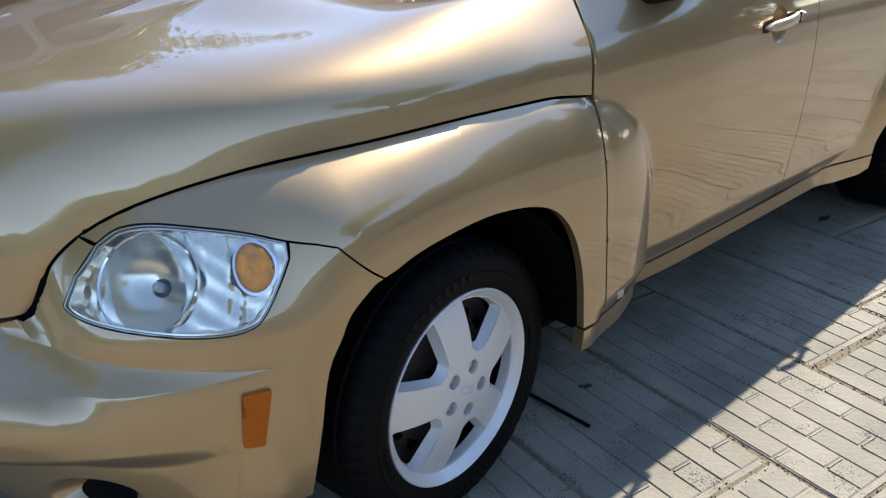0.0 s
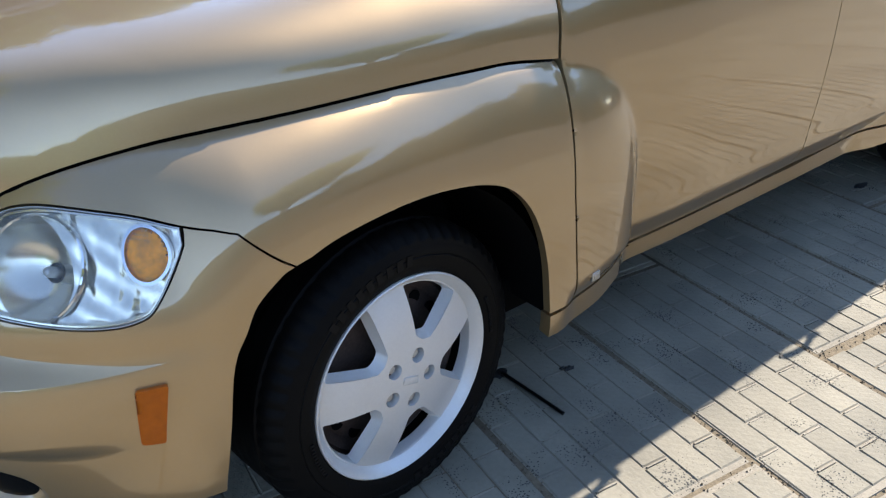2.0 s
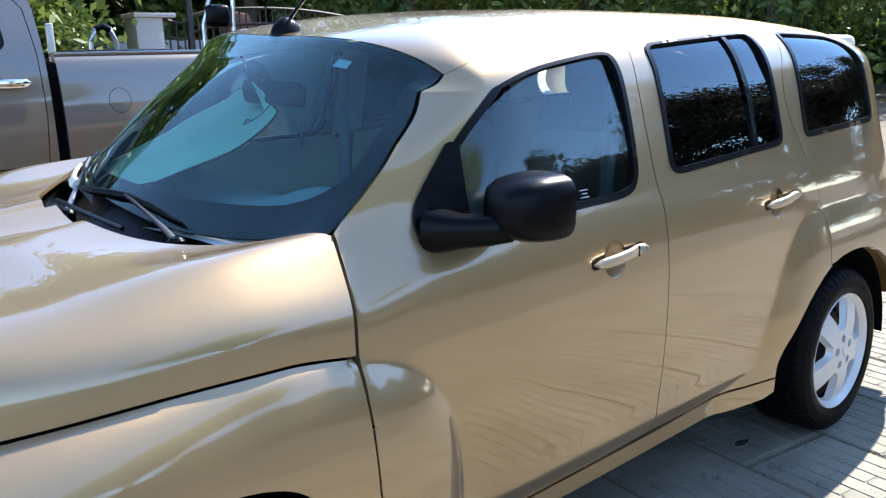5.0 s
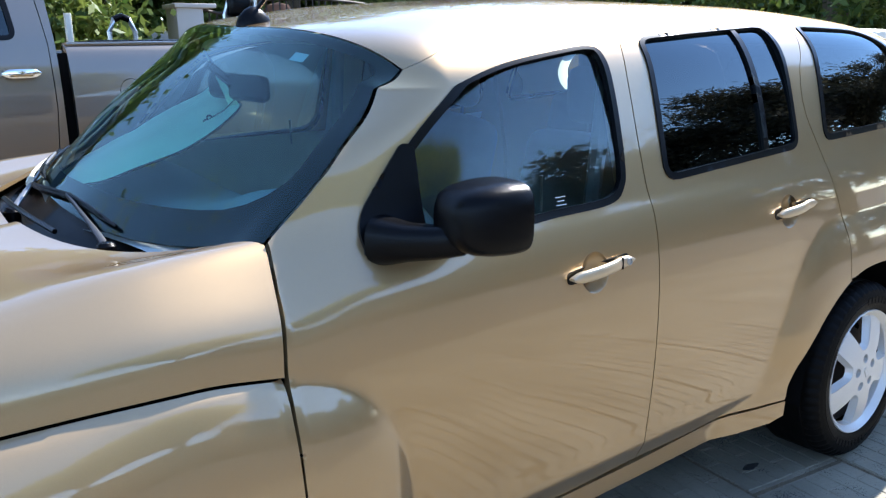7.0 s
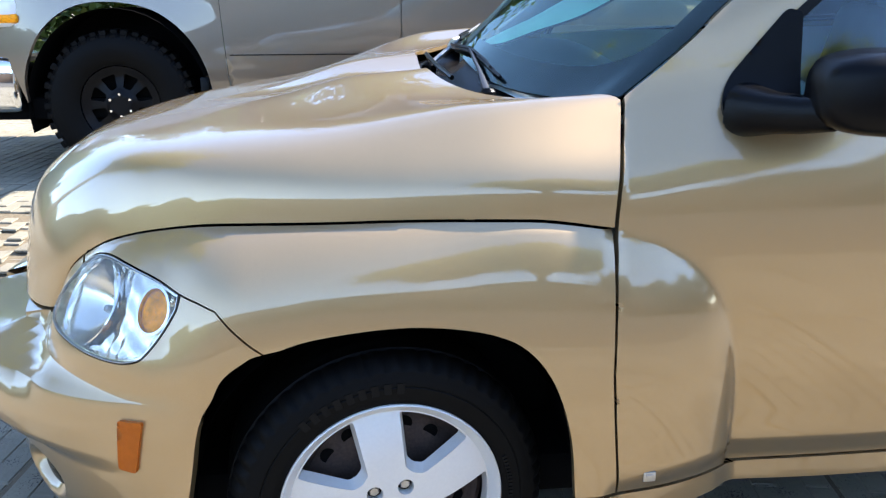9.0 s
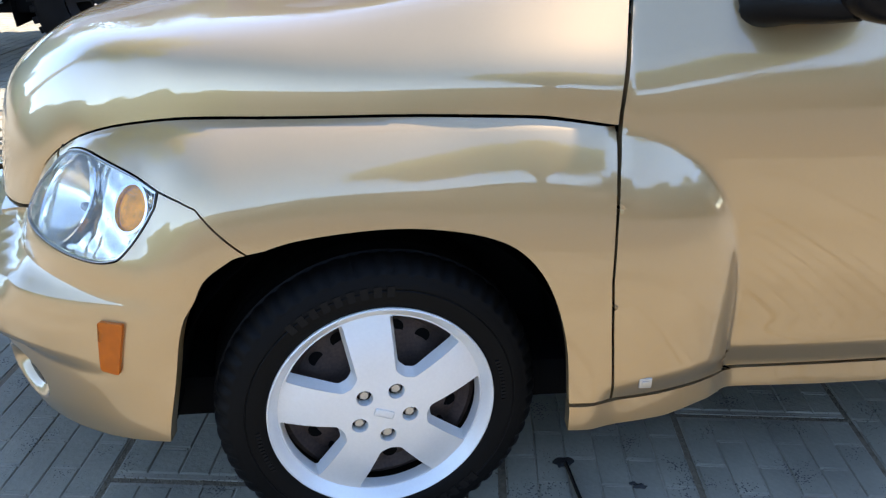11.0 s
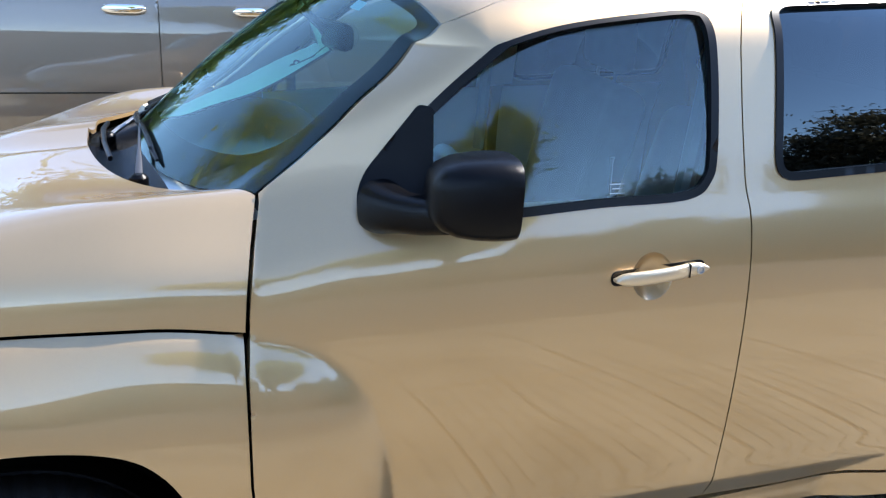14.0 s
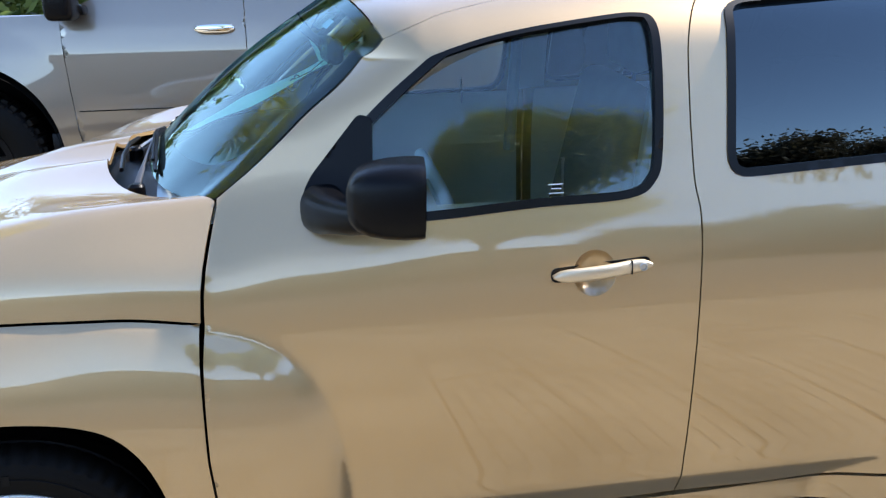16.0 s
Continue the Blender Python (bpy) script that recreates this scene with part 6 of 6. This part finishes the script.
def brick_mesh(w, l, seed):
    """A low block with worn, rounded arrises."""
    rnd = random.Random(seed)
    def j():
        return rnd.uniform(-0.0012, 0.0012)
    w, l = w / 2 - 0.0024, l / 2 - 0.0052
    v = [(sx * w + j(), sy * l + j(), -0.012) for sx, sy in ((-1, -1), (1, -1), (1, 1), (-1, 1))]
    v += [(sx * w, sy * l, -0.0035) for sx, sy in ((-1, -1), (1, -1), (1, 1), (-1, 1))]
    v += [(sx * (w - 0.0028) + j(), sy * (l - 0.0045) + j(), rnd.uniform(-0.0006, 0.0006)) for sx, sy in ((-1, -1), (1, -1), (1, 1), (-1, 1))]
    f = [(a, (a + 1) % 4, (a + 1) % 4 + 4, a + 4) for a in range(4)] + [(a + 4, (a + 1) % 4 + 4, (a + 1) % 4 + 8, a + 8) for a in range(4)] + [(8, 9, 10, 11)]
    return v, f


full = []
for k in range(6):
    v, f = brick_mesh(B_W, B_L, k)
    me = bpy.data.meshes.new("brick")
    me.from_pydata(v, [], f)
    me.materials.append(PAVER)
    full.append((me, v, f))
half = brick_mesh(B_W, B_L / 2, 9)
half_me = bpy.data.meshes.new("brick")
half_me.from_pydata(half[0], [], half[1])
half_me.materials.append(PAVER)
far_v, far_f, near_n = [], [], 0
base_v, base_f = [], []


def lay(store_v, store_f, m, sx, sy, top, low):
    """A flat bar of mortar or slab under the pattern."""
    k = len(store_v)
    store_v += [tuple(m @ Vector(q)) for q in ((-sx, -sy, low), (sx, -sy, low), (sx, sy, low), (-sx, sy, low), (-sx + 0.002, -sy + 0.002, top), (sx - 0.002, -sy + 0.002, top), (sx - 0.002, sy - 0.002, top), (-sx + 0.002, sy - 0.002, top))]
    store_f += [(k, k + 1, k + 5, k + 4), (k + 1, k + 2, k + 6, k + 5), (k + 2, k + 3, k + 7, k + 6), (k + 3, k, k + 4, k + 7), (k + 4, k + 5, k + 6, k + 7)]

rnd = random.Random(5)
for col in range(-30, 34):
    shift = COLUMN_SHIFT.get(col, ((col * 0.37) % 1.0) * S_L)
    for slab in range(-9, 12):
        y0 = shift + slab * S_L
        tilt = rnd.uniform(-0.002, 0.002)
        mid = ORIGIN + ex * (col + 0.5) * S_W + ey * (y0 + S_L / 2)
        if -7 < mid.x < 9 and -4.2 < mid.y < 9:
            n_cut = 1 if not 0.3 < mid.y < 3.0 else 6
            for c_ in range(n_cut):
                q = ORIGIN + ex * (col + 0.5) * S_W + ey * (y0 + S_L * (c_ + 0.5) / n_cut)
                lay(base_v, base_f, Matrix.Translation((q.x, q.y, float(rise(q.y)) + tilt - (0.012 if n_cut > 1 else 0))) @ Matrix.Rotation(SKEW, 4, "Z"), S_W / 2 - (0.0060 if mid.y > -1.3 else 0.001), S_L / 2 / n_cut - ((0.007 if mid.y > -1.3 else 0.001) if n_cut == 1 else 0), -0.0030, -0.012)
        for row in range(6):
            y = y0 + 0.019
            odd = row % 2
            lengths = ([B_L / 2] if odd else []) + [B_L] * (4 if odd else 5) + ([B_L / 2] if odd else [])
            for n_, l in enumerate(lengths):
                a = col * S_W + 0.009 + (row + 0.5) * (S_W - 0.018) / 6
                b = y + l / 2
                y += l * (S_L - 0.038) / S_L
                p = ORIGIN + ex * a + ey * b
                if not (-7 < mid.x < 9 and -4.2 < mid.y < 9):
                    continue
                z = float(rise(p.y)) + tilt
                m = Matrix.Translation((p.x, p.y, z)) @ Matrix.Rotation(SKEW, 4, "Z") @ Matrix.Rotation(rnd.uniform(-0.004, 0.004), 4, "X")
                if n_ and -2.2 < p.y < 0.6 and -1 < p.x < 4:
                    q = m @ Matrix.Translation((0, -l / 2, 0))
                    lay(base_v, base_f, q, B_W / 2 - 0.008, 0.0042, 0.0006 + 0.0008 * rnd.random(), -0.010)
                data = full[rnd.randrange(6)] if l == B_L else (half_me, *half)
                if 0.42 < p.x < 1.78 and -1.62 < p.y < -0.40 and near_n < 300:
                    o = new("brick", data[0])
                    o.parent, o.matrix_basis = pavement, m
                    near_n += 1
                else:
                    k = len(far_v)
                    far_v += [tuple(m @ Vector(q)) for q in data[1]]
                    far_f += [tuple(i + k for i in f) for f in data[2]]
me = bpy.data.meshes.new("bricks")
me.from_pydata(far_v, [], far_f)
tagged(link("bricks", me, PAVER, pavement), kind="stuff")
MORTAR = material("worn_slab_concrete", (0.235, 0.203, 0.148), 0.85, scale=4.0, vary=0.2, fine=110, bump=0.0015)
weathered(MORTAR, (0.03, 0.027, 0.022))
me = bpy.data.meshes.new("slab_bases")
me.from_pydata(base_v, [], base_f)
tagged(link("slab_bases", me, MORTAR, pavement), kind="stuff")
# grit and crumbs along the slab joints
gv, gf = [], []
for k in range(11000):
    col = rnd.randrange(-2, 9)
    along = rnd.random() < 0.6
    shift = COLUMN_SHIFT.get(col, ((col * 0.37) % 1.0) * S_L)
    b = rnd.uniform(-1.6, 0.8) if along else shift + rnd.randrange(-3, 3) * S_L
    a = col * S_W + (rnd.gauss(0, 0.009) if along else rnd.uniform(0, S_W))
    b += 0 if along else rnd.gauss(0, 0.011)
    p = ORIGIN + ex * a + ey * b
    r = rnd.uniform(0.0012, 0.0042)
    o = len(gv)
    for q in range(3):
        t = rnd.uniform(0, 0.8) + q * 2.09
        gv.append((p.x + r * math.cos(t), p.y + r * math.sin(t), -0.004))
    gv.append((p.x, p.y, -0.003 + r * rnd.uniform(0.5, 1.4)))
    gf += [(o, o + 1, o + 3), (o + 1, o + 2, o + 3), (o + 2, o, o + 3)]
me = bpy.data.meshes.new("grit")
me.from_pydata(gv, [], gf)
link("grit", me, DIRT, thing("joint_grit", "brown dirt crumbs in the paving joints", "grit", kind="stuff"))
# dark spots
for pts in ([(0.44, -0.63, 0.004), (0.44, -0.72, 0.006), (0.443, -0.848, 0.004)],):
    g = thing("twig", "thin black strip lying beside the front tyre", "debris")
    part("strip", tube(bmesh.new(), pts, 0.005, 6), SEAL, g)


def scrap(name, label, category, at, size, height, mat, seed):
    """A small crumpled bit lying on the paving."""
    rs = random.Random(seed)
    bm = bmesh.new()
    n = 14
    rim = [bm.verts.new((at[0] + size[0] * math.cos(a) * rs.uniform(0.6, 1.15), at[1] + size[1] * math.sin(a) * rs.uniform(0.6, 1.15), 0.0005)) for a in np.linspace(0, math.tau, n + 1)[:-1]]
    mid = [bm.verts.new((at[0] + 0.5 * size[0] * math.cos(a) * rs.uniform(0.7, 1.2), at[1] + 0.5 * size[1] * math.sin(a) * rs.uniform(0.7, 1.2), height * rs.uniform(0.4, 1.0))) for a in np.linspace(0, math.tau, n + 1)[:-1]]
    top = bm.verts.new((at[0], at[1], height * 0.7))
    for k in range(n):
        bm.faces.new((rim[k], rim[(k + 1) % n], mid[(k + 1) % n], mid[k]))
        bm.faces.new((mid[k], mid[(k + 1) % n], top))
    part("body", bm, mat, thing(name, label, category))


WITHERED = material("withered_black_leaf", (0.012, 0.011, 0.009), 0.7, scale=60, vary=0.4)
scrap("dry_leaf", "withered black leaf scrap lying on the paving", "leaf", (0.591, -0.727), (0.017, 0.011), 0.006, WITHERED, 2)
scrap("dry_leaf", "withered black leaf scrap lying on the paving", "leaf", (0.578, -0.715), (0.010, 0.008), 0.004, WITHERED, 3)
scrap("pebble", "pale grey pebble lying on the paving", "stone", (1.051, -1.062), (0.010, 0.008), 0.008, MORTAR, 4)
scrap("dirt_patch", "dark clump of dirt beside the front tyre", "dirt", (0.435, -0.625), (0.030, 0.022), 0.006, WITHERED, 5)
scrap("dry_leaf", "withered black leaf beside the rear tyre", "leaf", (2.265, -0.650), (0.045, 0.018), 0.008, WITHERED, 6)
